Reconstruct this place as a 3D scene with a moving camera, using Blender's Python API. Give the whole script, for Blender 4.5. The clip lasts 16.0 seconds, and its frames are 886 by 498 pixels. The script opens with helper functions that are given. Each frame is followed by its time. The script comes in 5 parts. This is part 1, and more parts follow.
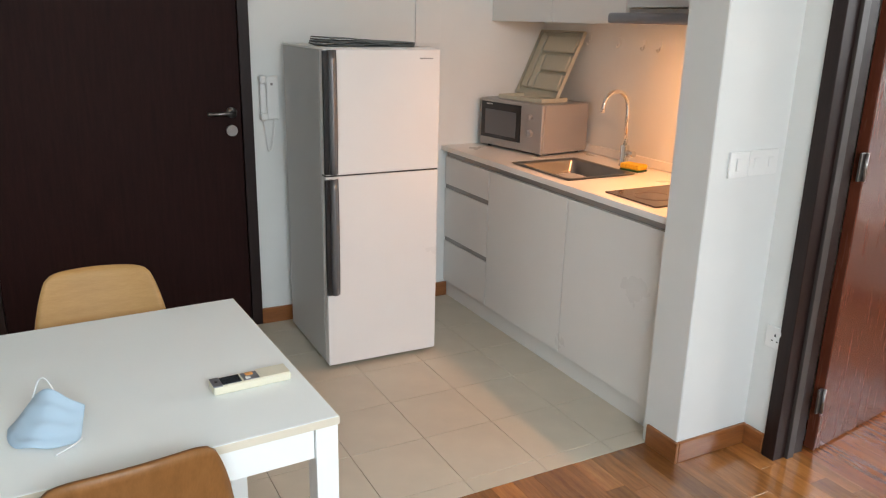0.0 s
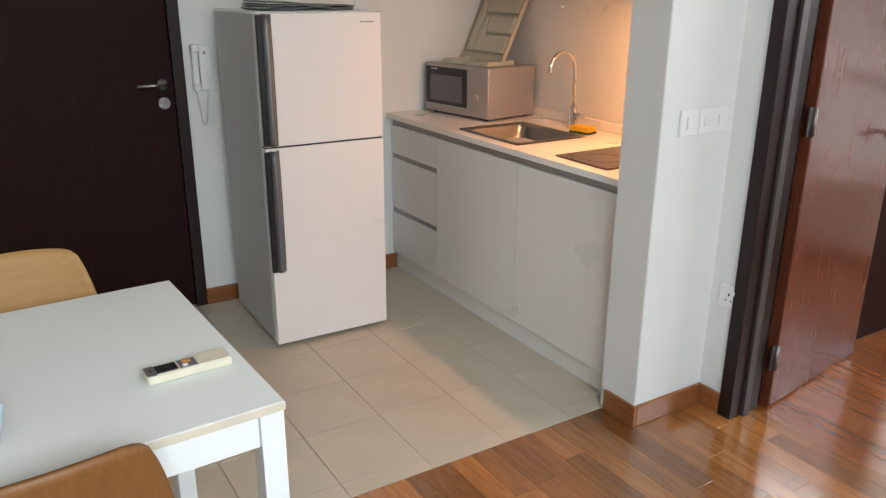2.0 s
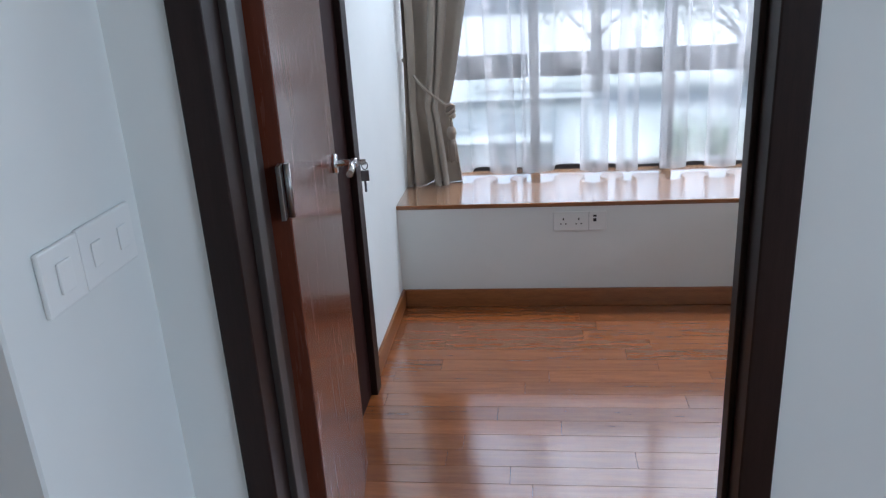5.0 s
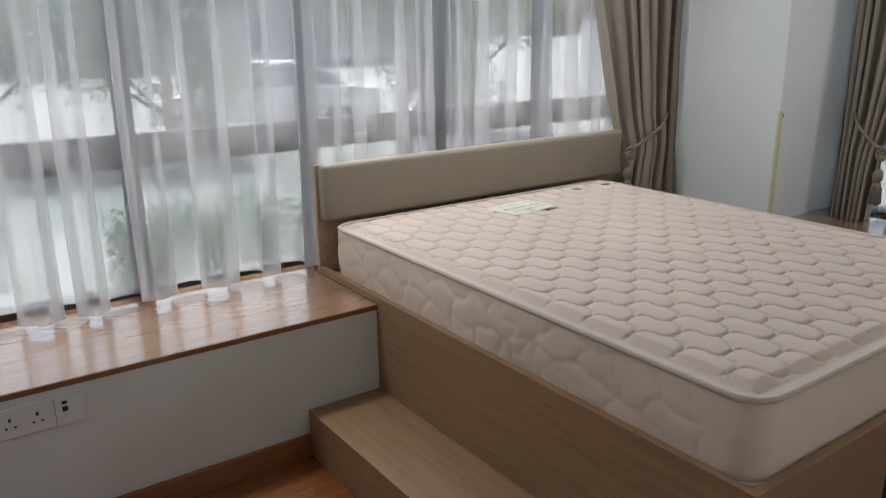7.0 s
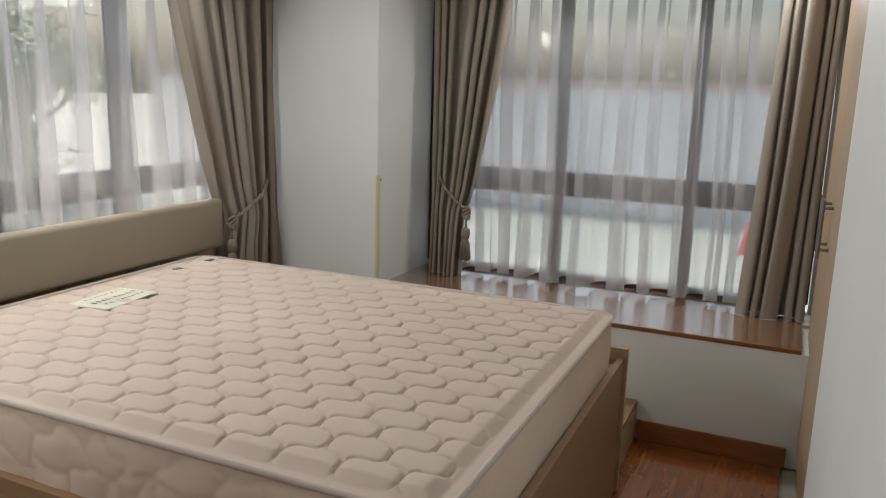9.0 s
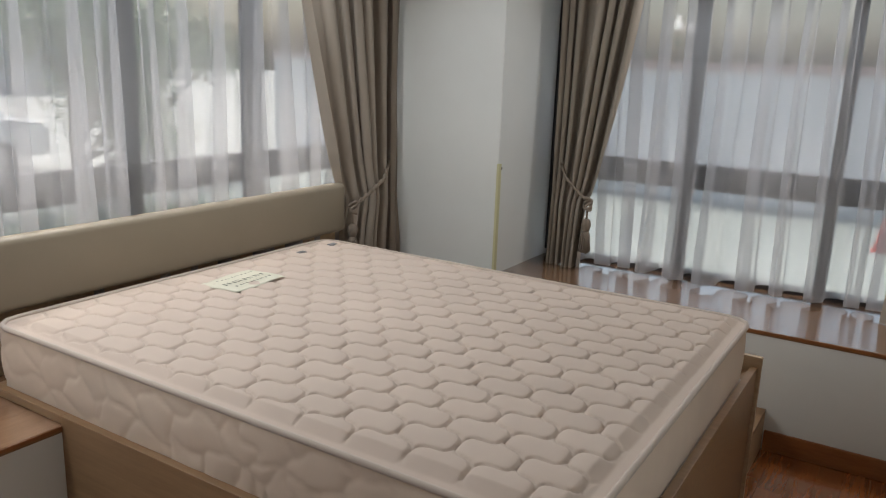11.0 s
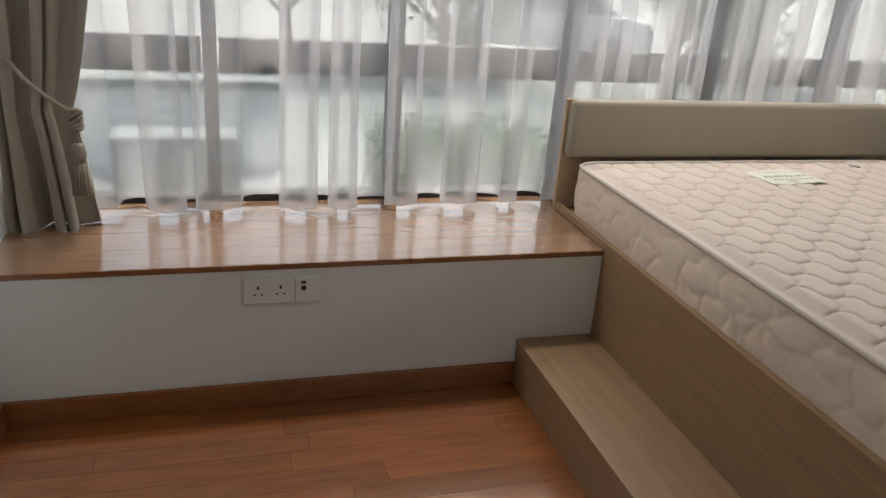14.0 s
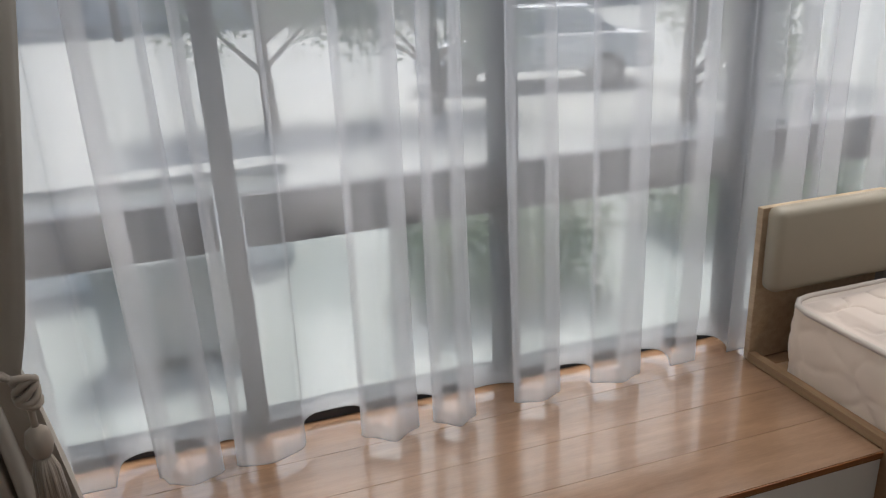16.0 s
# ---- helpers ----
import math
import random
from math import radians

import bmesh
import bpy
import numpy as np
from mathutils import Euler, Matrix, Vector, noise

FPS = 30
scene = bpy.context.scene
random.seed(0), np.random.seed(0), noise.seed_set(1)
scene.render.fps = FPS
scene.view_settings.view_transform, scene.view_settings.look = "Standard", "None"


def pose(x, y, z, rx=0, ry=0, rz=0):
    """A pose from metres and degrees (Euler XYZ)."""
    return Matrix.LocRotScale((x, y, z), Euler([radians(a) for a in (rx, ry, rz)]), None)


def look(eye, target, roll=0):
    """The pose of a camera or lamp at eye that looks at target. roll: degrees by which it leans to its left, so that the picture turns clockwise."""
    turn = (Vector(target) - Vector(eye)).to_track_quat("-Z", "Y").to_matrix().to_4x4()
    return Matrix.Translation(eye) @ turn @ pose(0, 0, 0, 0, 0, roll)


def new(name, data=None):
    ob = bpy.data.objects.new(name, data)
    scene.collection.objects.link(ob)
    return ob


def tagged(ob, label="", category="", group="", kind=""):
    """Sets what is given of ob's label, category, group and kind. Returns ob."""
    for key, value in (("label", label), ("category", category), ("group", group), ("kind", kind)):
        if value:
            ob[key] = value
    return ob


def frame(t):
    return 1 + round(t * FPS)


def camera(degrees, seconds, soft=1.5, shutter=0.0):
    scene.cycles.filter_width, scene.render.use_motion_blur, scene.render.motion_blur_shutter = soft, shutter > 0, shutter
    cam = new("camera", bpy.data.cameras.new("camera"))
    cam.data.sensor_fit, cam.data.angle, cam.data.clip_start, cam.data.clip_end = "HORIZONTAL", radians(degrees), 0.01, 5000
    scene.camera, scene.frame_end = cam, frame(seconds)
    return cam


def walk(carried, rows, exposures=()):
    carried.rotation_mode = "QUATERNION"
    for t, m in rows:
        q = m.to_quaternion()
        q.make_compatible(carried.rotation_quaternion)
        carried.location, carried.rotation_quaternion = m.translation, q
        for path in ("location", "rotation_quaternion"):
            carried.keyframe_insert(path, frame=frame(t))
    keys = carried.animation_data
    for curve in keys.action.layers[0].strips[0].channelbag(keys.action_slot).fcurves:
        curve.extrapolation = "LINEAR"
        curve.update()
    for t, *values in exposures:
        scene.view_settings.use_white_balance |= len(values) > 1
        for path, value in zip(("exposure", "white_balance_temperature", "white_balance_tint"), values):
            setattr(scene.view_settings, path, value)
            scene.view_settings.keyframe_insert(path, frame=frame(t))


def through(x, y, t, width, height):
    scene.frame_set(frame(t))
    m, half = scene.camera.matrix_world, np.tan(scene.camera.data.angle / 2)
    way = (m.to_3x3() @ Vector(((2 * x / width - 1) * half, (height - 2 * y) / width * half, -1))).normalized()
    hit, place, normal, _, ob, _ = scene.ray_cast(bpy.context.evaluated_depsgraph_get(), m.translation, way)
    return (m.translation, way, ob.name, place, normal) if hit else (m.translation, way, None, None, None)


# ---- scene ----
cam = camera(59.9, 16.0, soft=1.2)
EXPOSURES = [(0, 2.25, 6500, 10), (2.5, 2.05, 6500, 10), (3.0, 1.77, 6350, 10), (3.5, 1.58, 6200, 10), (5.8, 1.42, 5250, 10), (6.2, 1.34, 5250, 10), (6.6, 0.80, 5950, 10), (7.2, 0.70, 6300, 10), (8.2, 0.78, 6900, 10), (10.3, 0.72, 6650, 10), (11.5, 0.66, 6600, 10), (12.5, 0.82, 6800, 10), (14, 0.76, 6700, 10), (15.5, 0.60, 6500, 10), (16, 0.50, 6350, 10)]
PATH = [
    (0, (0.334, 0.269, 1.582), (1.234, 1.96, 1.008), 1.3),
    (0.5, (0.344, 0.173, 1.564), (1.24, 1.856, 0.961), 1.2),
    (1, (0.353, 0.207, 1.564), (1.257, 1.877, 0.937), 0.9),
    (1.5, (0.364, 0.216, 1.568), (1.3, 1.863, 0.926), 0.6),
    (2, (0.388, 0.344, 1.553), (1.386, 1.953, 0.907), 0.3),
    (2.5, (0.427, 0.632, 1.571), (1.684, 2.054, 0.939), -1.1),
    (2.6, (0.444, 0.67, 1.577), (1.755, 2.042, 0.945), -0.8),
    (3, (0.579, 0.841, 1.549), (2.098, 1.99, 0.939), -2.0),
    (3.5, (0.818, 1.052, 1.542), (2.52, 1.928, 0.965), -2.7),
    (3.7, (0.892, 1.138, 1.531), (2.646, 1.904, 0.95), -2.9),
    (5.8, (2.08, 1.523, 1.465), (3.946, 1.368, 0.763), -2.5),
    (6, (2.202, 1.544, 1.462), (4.055, 1.242, 0.774), -2.1),
    (6.2, (2.296, 1.606, 1.434), (4.124, 1.131, 0.776), -1.6),
    (6.5, (2.47, 1.577, 1.486), (4.23, 0.89, 0.832), -0.5),
    (7, (2.642, 1.475, 1.423), (4.211, 0.366, 0.867), -0.6),
    (7.5, (2.852, 1.443, 1.397), (4.065, -0.068, 0.903), -0.0),
    (8, (2.924, 1.419, 1.391), (3.831, -0.31, 0.956), -0.3),
    (8.2, (2.863, 1.344, 1.414), (3.736, -0.406, 0.992), 0.3),
    (10.3, (3.012, 1.271, 1.446), (3.753, -0.545, 1.056), 1.4),
    (10.5, (2.995, 1.265, 1.456), (3.822, -0.509, 1.049), 2.0),
    (11, (2.996, 1.276, 1.463), (4.024, -0.376, 1.001), 2.1),
    (11.5, (2.995, 1.302, 1.445), (4.121, -0.262, 0.909), 2.1),
    (12, (2.904, 1.389, 1.46), (4.11, -0.081, 0.84), 2.7),
    (12.5, (2.815, 1.46, 1.454), (4.127, 0.111, 0.776), 3.0),
    (13, (2.723, 1.466, 1.45), (4.221, 0.349, 0.738), 3.8),
    (13.5, (2.627, 1.428, 1.438), (4.299, 0.608, 0.707), 4.6),
    (14, (2.659, 1.45, 1.428), (4.435, 0.904, 0.689), 4.3),
    (14.5, (2.862, 1.491, 1.435), (4.694, 1.128, 0.718), 2.9),
    (15, (3.133, 1.528, 1.452), (4.986, 1.197, 0.775), 1.2),
    (15.5, (3.466, 1.519, 1.456), (5.311, 1.105, 0.807), -0.0),
    (16, (3.787, 1.524, 1.519), (5.577, 0.953, 0.834), -2.7),
]
walk(cam, [(t, look(eye, target, roll)) for t, eye, target, roll in PATH], EXPOSURES)

# ---- world, sun, lights ----
SKY, SUN = 0.15, 2.2
world = bpy.data.worlds.new("sky")
scene.world = world
world.use_nodes = True
wn = world.node_tree.nodes
sky = wn.new("ShaderNodeTexSky")
sky.sky_type, sky.sun_disc = "NISHITA", False
sky.sun_elevation, sky.sun_rotation = radians(62.8), radians(118.8)
sky.air_density, sky.dust_density = 1.0, 6.0
world.node_tree.links.new(sky.outputs[0], wn["Background"].inputs[0])
wn["Background"].inputs[1].default_value = SKY


def lamp(name, kind, energy, m, color, size=1.0, size_y=None):
    data = bpy.data.lights.new(name, kind)
    data.energy, data.color = energy, color
    if kind == "AREA":
        data.shape, data.size, data.size_y = "RECTANGLE", size, size_y or size
    ob = new(name, data)
    ob.matrix_world = m
    return ob


sun = lamp("sun", "SUN", SUN, look((0, 0, 0), (-0.40, 0.22, -0.89)), (1.0, 0.96, 0.91))
sun.data.angle = radians(15)
# warm lamp under the cooker hood
lamp("hood_light", "AREA", 2.0, look((2.62, 2.62, 1.576), (2.62, 2.62, 0)), (1.0, 0.41, 0.15), 0.05, 0.20)
# stand-in daylight lamp at an unseen, assumed opening behind the start of the walk
lamp("south_fill_daylight", "AREA", 18, look((0.6, -1.31, 2.12), (0.6, 1.4, 0.2)), (0.86, 0.95, 1.0), 2.1, 0.6)
# added fill strips in front of the pelmets, standing in for extra window daylight
lamp("window_fill_strip", "AREA", 15.5, look((5.14, 0.3, 1.93), (3.9, 0.3, 0.4)), (0.92, 0.96, 1.0), 3.2, 0.16)
lamp("side_window_fill_strip", "AREA", 5.5, look((3.5, -2.2, 1.93), (3.5, -1.0, 0.4)), (0.92, 0.96, 1.0), 1.2, 0.16)

# ---- materials ----


def nodes_of(name):
    m = bpy.data.materials.new(name)
    m.use_nodes = True
    n, l = m.node_tree.nodes, m.node_tree.links
    return m, n, l, n["Principled BSDF"]


def ramp(n, l, fac, c1, c2, p1=0.3, p2=0.7):
    r = n.new("ShaderNodeValToRGB")
    r.color_ramp.elements[0].color, r.color_ramp.elements[1].color = (*c1, 1), (*c2, 1)
    r.color_ramp.elements[0].position, r.color_ramp.elements[1].position = p1, p2
    l.new(fac, r.inputs[0])
    return r.outputs[0]


def noise_tex(n, l, vec, scale, detail=4, rough=0.55):
    t = n.new("ShaderNodeTexNoise")
    t.inputs["Scale"].default_value, t.inputs["Detail"].default_value = scale, detail
    t.inputs["Roughness"].default_value = rough
    l.new(vec, t.inputs["Vector"])
    return t.outputs["Fac"]


def bumped(n, l, bsdf, height, strength, distance):
    b = n.new("ShaderNodeBump")
    b.inputs["Strength"].default_value, b.inputs["Distance"].default_value = strength, distance
    l.new(height, b.inputs["Height"])
    l.new(b.outputs[0], bsdf.inputs["Normal"])


def mapped(n, l, stretch=(1, 1, 1), jitter=0.0):
    tc, mp = n.new("ShaderNodeTexCoord"), n.new("ShaderNodeMapping")
    mp.inputs["Scale"].default_value = stretch
    l.new(tc.outputs["Object"], mp.inputs["Vector"])
    if jitter:
        oi, mul = n.new("ShaderNodeObjectInfo"), n.new("ShaderNodeMath")
        mul.operation = "MULTIPLY"
        mul.inputs[1].default_value = jitter
        l.new(oi.outputs["Random"], mul.inputs[0])
        cb = n.new("ShaderNodeCombineXYZ")
        for k in range(3):
            l.new(mul.outputs[0], cb.inputs[k])
        l.new(cb.outputs[0], mp.inputs["Location"])
    return mp.outputs[0]


def plain(name, c, rough=0.5, metal=0.0, var=0.06, scale=3.0, bump=0.1, bscale=180.0, dist=0.0006, coat=0.0, spec=0.5, rvar=0.08):
    m, n, l, b = nodes_of(name)
    vec = mapped(n, l)
    big = noise_tex(n, l, vec, scale, 5)
    dark = [v * (1 - var) for v in c]
    light = [min(1, v * (1 + var)) for v in c]
    l.new(ramp(n, l, big, dark, light), b.inputs["Base Color"])
    fine = noise_tex(n, l, vec, bscale, 3)
    bumped(n, l, b, fine, bump, dist)
    rr = n.new("ShaderNodeMapRange")
    rr.inputs["To Min"].default_value, rr.inputs["To Max"].default_value = max(0.02, rough - rvar), min(1, rough + rvar)
    l.new(big, rr.inputs["Value"])
    l.new(rr.outputs[0], b.inputs["Roughness"])
    b.inputs["Metallic"].default_value = metal
    b.inputs["Coat Weight"].default_value = coat
    b.inputs["Specular IOR Level"].default_value = spec
    return m


def wood(name, dark, light, rough, stretch, jitter=0.0, tone=0.0, coat=0.0, pores=0.15, spec=0.5, lacquer=1.5):
    """Grain along the axis that stretch makes small; tone: how far pieces differ."""
    m, n, l, b = nodes_of(name)
    vec = mapped(n, l, stretch, jitter)
    g1 = noise_tex(n, l, vec, 6.0, 6, 0.6)
    g2 = noise_tex(n, l, vec, 40.0, 4, 0.7)
    mixer = n.new("ShaderNodeMix")
    mixer.data_type = "FLOAT"
    mixer.inputs["Factor"].default_value = 0.35
    l.new(g1, mixer.inputs[2])
    l.new(g2, mixer.inputs[3])
    col = ramp(n, l, mixer.outputs[0], dark, light, 0.34, 0.66)
    if tone:
        oi = n.new("ShaderNodeObjectInfo")
        hv = n.new("ShaderNodeMapRange")
        hv.inputs["To Min"].default_value, hv.inputs["To Max"].default_value = 1 - tone, 1 + tone
        l.new(oi.outputs["Random"], hv.inputs["Value"])
        h = n.new("ShaderNodeHueSaturation")
        l.new(hv.outputs[0], h.inputs["Value"])
        l.new(col, h.inputs["Color"])
        col = h.outputs[0]
    l.new(col, b.inputs["Base Color"])
    bumped(n, l, b, g2, pores, 0.0006)
    rr = n.new("ShaderNodeMapRange")
    rr.inputs["To Min"].default_value, rr.inputs["To Max"].default_value = max(0.03, rough - 0.06), rough + 0.06
    l.new(g1, rr.inputs["Value"])
    l.new(rr.outputs[0], b.inputs["Roughness"])
    b.inputs["Coat Weight"].default_value = coat
    b.inputs["Coat Roughness"].default_value = 0.15
    b.inputs["Coat IOR"].default_value = lacquer
    b.inputs["Specular IOR Level"].default_value = spec
    return m


def cloth(name, c, through=0.0, clear=0.0, weave=900.0, var=0.08):
    """Woven cloth; through: share of light that it lets shine through, clear: share of open mesh."""
    m, n, l, b = nodes_of(name)
    vec = mapped(n, l)
    big = noise_tex(n, l, vec, 2.5, 4)
    fine = noise_tex(n, l, vec, weave, 2)
    col = ramp(n, l, big, [v * (1 - var) for v in c], [min(1, v * (1 + var)) for v in c])
    l.new(col, b.inputs["Base Color"])
    b.inputs["Roughness"].default_value = 0.9
    b.inputs["Specular IOR Level"].default_value = 0.15
    b.inputs["Sheen Weight"].default_value = 0.15
    bumped(n, l, b, fine, 0.25, 0.0006)
    out = n["Material Output"]
    last = b.outputs[0]
    if through:
        tr, mx = n.new("ShaderNodeBsdfTranslucent"), n.new("ShaderNodeMixShader")
        l.new(col, tr.inputs[0])
        mx.inputs[0].default_value = through
        l.new(last, mx.inputs[1])
        l.new(tr.outputs[0], mx.inputs[2])
        last = mx.outputs[0]
    if clear:
        tp, mx = n.new("ShaderNodeBsdfTransparent"), n.new("ShaderNodeMixShader")
        mx.inputs[0].default_value = clear
        l.new(last, mx.inputs[1])
        l.new(tp.outputs[0], mx.inputs[2])
        last = mx.outputs[0]
    l.new(last, out.inputs[0])
    return m


WHITE_WALL = plain("wall_paint", (0.74, 0.76, 0.74), 0.6, var=0.025, bump=0.12, bscale=90, dist=0.001)
CEIL = plain("ceiling_paint", (0.8, 0.8, 0.78), 0.8, var=0.02)
SKIRT = wood("skirting_wood", (0.19, 0.066, 0.019), (0.32, 0.120, 0.037), 0.3, (1, 1, 8), coat=0.3)
PLANK = wood("floor_plank_wood", (0.20, 0.072, 0.019), (0.41, 0.168, 0.046), 0.16, (9, 0.8, 9), jitter=37.0, tone=0.42, coat=1.0, lacquer=1.45, pores=0.06)
PLANK_B = wood("bedroom_plank_wood", (0.21, 0.062, 0.017), (0.32, 0.105, 0.028), 0.16, (9, 0.8, 9), jitter=37.0, tone=0.16, coat=1.0, lacquer=1.95, pores=0.06)
GROUT = plain("grout", (0.34, 0.30, 0.24), 0.9)
TILE = plain("tile_beige", (0.56, 0.51, 0.41), 0.42, var=0.06, scale=5, bump=0.06, bscale=60)
DOOR_DARK = wood("dark_door_veneer", (0.015, 0.0045, 0.0038), (0.028, 0.0095, 0.008), 0.55, (10, 10, 0.7), pores=0.12, spec=0.1)
DOOR_RED = wood("reddish_door_veneer", (0.094, 0.0245, 0.0125), (0.122, 0.033, 0.0165), 0.26, (10, 10, 0.7), coat=0.4, pores=0.0, spec=0.3)
FRAME_DARK = wood("dark_frame_wood", (0.012, 0.006, 0.005), (0.024, 0.012, 0.010), 0.42, (10, 10, 0.7), spec=0.3)
OAK = wood("bed_oak_laminate", (0.235, 0.136, 0.068), (0.335, 0.205, 0.108), 0.42, (0.5, 7, 9), pores=0.2)
OAK_EDGE = wood("bed_oak_edge", (0.37, 0.26, 0.16), (0.50, 0.37, 0.24), 0.45, (0.5, 7, 9), pores=0.15)
LEDGE_WOOD = wood("ledge_plank_wood", (0.225, 0.126, 0.072), (0.30, 0.174, 0.102), 0.15, (7, 0.7, 7), jitter=21.0, tone=0.12, coat=1.0, lacquer=1.7, pores=0.05)
LEDGE_WOOD_X = wood("ledge_plank_wood_across", (0.225, 0.126, 0.072), (0.30, 0.174, 0.102), 0.15, (0.7, 7, 7), jitter=21.0, tone=0.12, coat=1.0, lacquer=1.7, pores=0.05)
CAB = plain("cabinet_laminate", (0.76, 0.75, 0.72), 0.3, var=0.015, bump=0.02, spec=0.5)
TOP = plain("solid_surface_worktop", (0.84, 0.82, 0.78), 0.3, var=0.02, bump=0.02)
CHANNEL = plain("brushed_channel", (0.33, 0.32, 0.31), 0.45, metal=0.6)
SEAL = plain("door_seal_rubber", (0.05, 0.042, 0.038), 0.5)
STEEL = plain("brushed_steel", (0.30, 0.29, 0.28), 0.32, metal=1.0, var=0.05, scale=20)
CHROME = plain("chrome", (0.75, 0.75, 0.75), 0.1, metal=1.0, bump=0.0, rvar=0.04)
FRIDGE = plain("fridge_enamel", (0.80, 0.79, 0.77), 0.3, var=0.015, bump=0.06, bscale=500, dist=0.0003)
# Cabinet colour set darker than the doors and the top cap.
FRIDGE_DARKER = plain("fridge_darker_enamel", (0.50, 0.50, 0.49), 0.42, var=0.02, bump=0.1, bscale=500, dist=0.0003)
SILVER = plain("silver_plastic", (0.24, 0.24, 0.26), 0.32, metal=0.6, var=0.03)
HANDLE_M = plain("dark_satin_metal", (0.20, 0.20, 0.205), 0.34, metal=0.7, var=0.03)
GREY_PL = plain("grey_plastic", (0.12, 0.12, 0.125), 0.4, var=0.05)
BLACK = plain("black_plastic", (0.012, 0.012, 0.013), 0.3)
BLACK_GLASS = plain("black_glass", (0.012, 0.012, 0.014), 0.07, bump=0.0, rvar=0.03)
MW_SILVER = plain("microwave_silver_paint", (0.38, 0.36, 0.345), 0.36, metal=0.35, var=0.03)
PLASTIC_W = plain("white_plastic", (0.78, 0.79, 0.77), 0.35, var=0.02, bump=0.02)
PLASTIC_C = plain("cream_plastic", (0.74, 0.70, 0.55), 0.45, var=0.06, bump=0.05)
TRAY = plain("beige_plastic", (0.52, 0.49, 0.38), 0.5, var=0.06)
YELLOW = plain("yellow_sponge", (0.75, 0.45, 0.03), 0.95, var=0.2, scale=120, bump=0.8, bscale=250, dist=0.003)
SCOUR = plain("green_scourer", (0.02, 0.09, 0.04), 0.95, var=0.3, scale=200, bump=0.8, bscale=400)
CERAMIC = plain("ceramic_hob_glass", (0.06, 0.045, 0.04), 0.12, bump=0.0)
HOB_MARK = plain("hob_ring_print", (0.16, 0.13, 0.12), 0.3)
TABLE_W = plain("white_table_lacquer", (0.86, 0.91, 0.895), 0.40, var=0.012, bump=0.02, rvar=0.015)
TABLE_EDGE = plain("cream_edge_band", (0.66, 0.62, 0.50), 0.45, var=0.05)
PLY = wood("light_plywood", (0.42, 0.235, 0.08), (0.52, 0.31, 0.12), 0.5, (0.8, 7, 7), pores=0.06, spec=0.3)
PLY_D = wood("brown_plywood", (0.19, 0.082, 0.022), (0.27, 0.122, 0.038), 0.42, (7, 7, 0.8), pores=0.06, spec=0.35)
TOWEL = cloth("grey_cloth", (0.13, 0.14, 0.135), weave=500)
MASK_C = cloth("pale_blue_nonwoven", (0.58, 0.74, 0.86), through=0.3, weave=700)
ELASTIC = cloth("white_elastic", (0.8, 0.82, 0.84))
CURTAIN = cloth("taupe_curtain_cloth", (0.35, 0.305, 0.255), through=0.08, weave=700, var=0.05)
ROPE = cloth("taupe_rope", (0.24, 0.195, 0.155), weave=300)
SHEER = cloth("white_voile", (0.70, 0.705, 0.73), through=0.60, clear=0.58, weave=1200, var=0.02)
TICKING = cloth("mattress_ticking", (0.59, 0.485, 0.41), weave=600, var=0.05)
CORD = cloth("grey_hem_cord", (0.18, 0.18, 0.18))
# Cream damask, its colour lifted further to replace light bounced off the north wall.
TICKING_S = cloth("lifted_border_damask", (0.70, 0.57, 0.455), weave=500, var=0.1)
PIPING = cloth("mattress_piping", (0.53, 0.45, 0.385), weave=900)
PAPER = plain("pale_label_paper", (0.66, 0.64, 0.52), 0.6, var=0.05)
INK = plain("dark_ink", (0.06, 0.08, 0.05), 0.6)
LEATHER = plain("taupe_leatherette", (0.30, 0.255, 0.19), 0.42, var=0.04, bump=0.35, bscale=420, dist=0.0008)
WIN_FRAME = plain("grey_aluminium", (0.035, 0.037, 0.042), 0.45, metal=0.2)
TRUNK = plain("yellowed_trunking", (0.62, 0.60, 0.36), 0.5)
ORANGE = plain("orange_button", (0.7, 0.3, 0.08), 0.5)
LCD = plain("lcd_glass", (0.03, 0.035, 0.04), 0.15, bump=0.0)
CONCRETE = plain("outdoor_paving", (0.30, 0.31, 0.30), 0.8, var=0.12, scale=1.0)
COPING = plain("clay_coping", (0.52, 0.38, 0.33), 0.8)
RED_PL = plain("red_plastic", (0.6, 0.05, 0.03), 0.5)
# Sky's reflection painted as pale grey into the opaque house and car glazing.
PALE_PANE = plain("painted_sky_pane", (0.30, 0.34, 0.36), 0.1)
# One render, two tones: lifted for the shaded wall, dimmed for the bright facade.
RENDER_W = plain("outdoor_render_lifted", (0.80, 0.80, 0.78), 0.8, var=0.05)
HOUSE_W = plain("outdoor_render_dimmed", (0.5, 0.5, 0.49), 0.8, var=0.05)
BARK = plain("tree_bark", (0.16, 0.13, 0.10), 0.9, var=0.3, scale=12, bump=0.6, bscale=40, dist=0.01)
CAR_PAINT = plain("white_car_paint", (0.80, 0.80, 0.80), 0.25, var=0.01, coat=0.6)
LEAF = plain("leaf_green", (0.12, 0.19, 0.08), 0.5, var=0.5, scale=4)
GLASS_M, gn, gl, gb = nodes_of("window_glass")
gb.inputs["Base Color"].default_value = (0.93, 0.97, 0.96, 1)
gb.inputs["Roughness"].default_value, gb.inputs["Transmission Weight"].default_value = 0.025, 1.0
FROST, gn, gl, gb = nodes_of("tinted_window_glass")
gb.inputs["Base Color"].default_value = (0.86, 0.95, 0.94, 1)
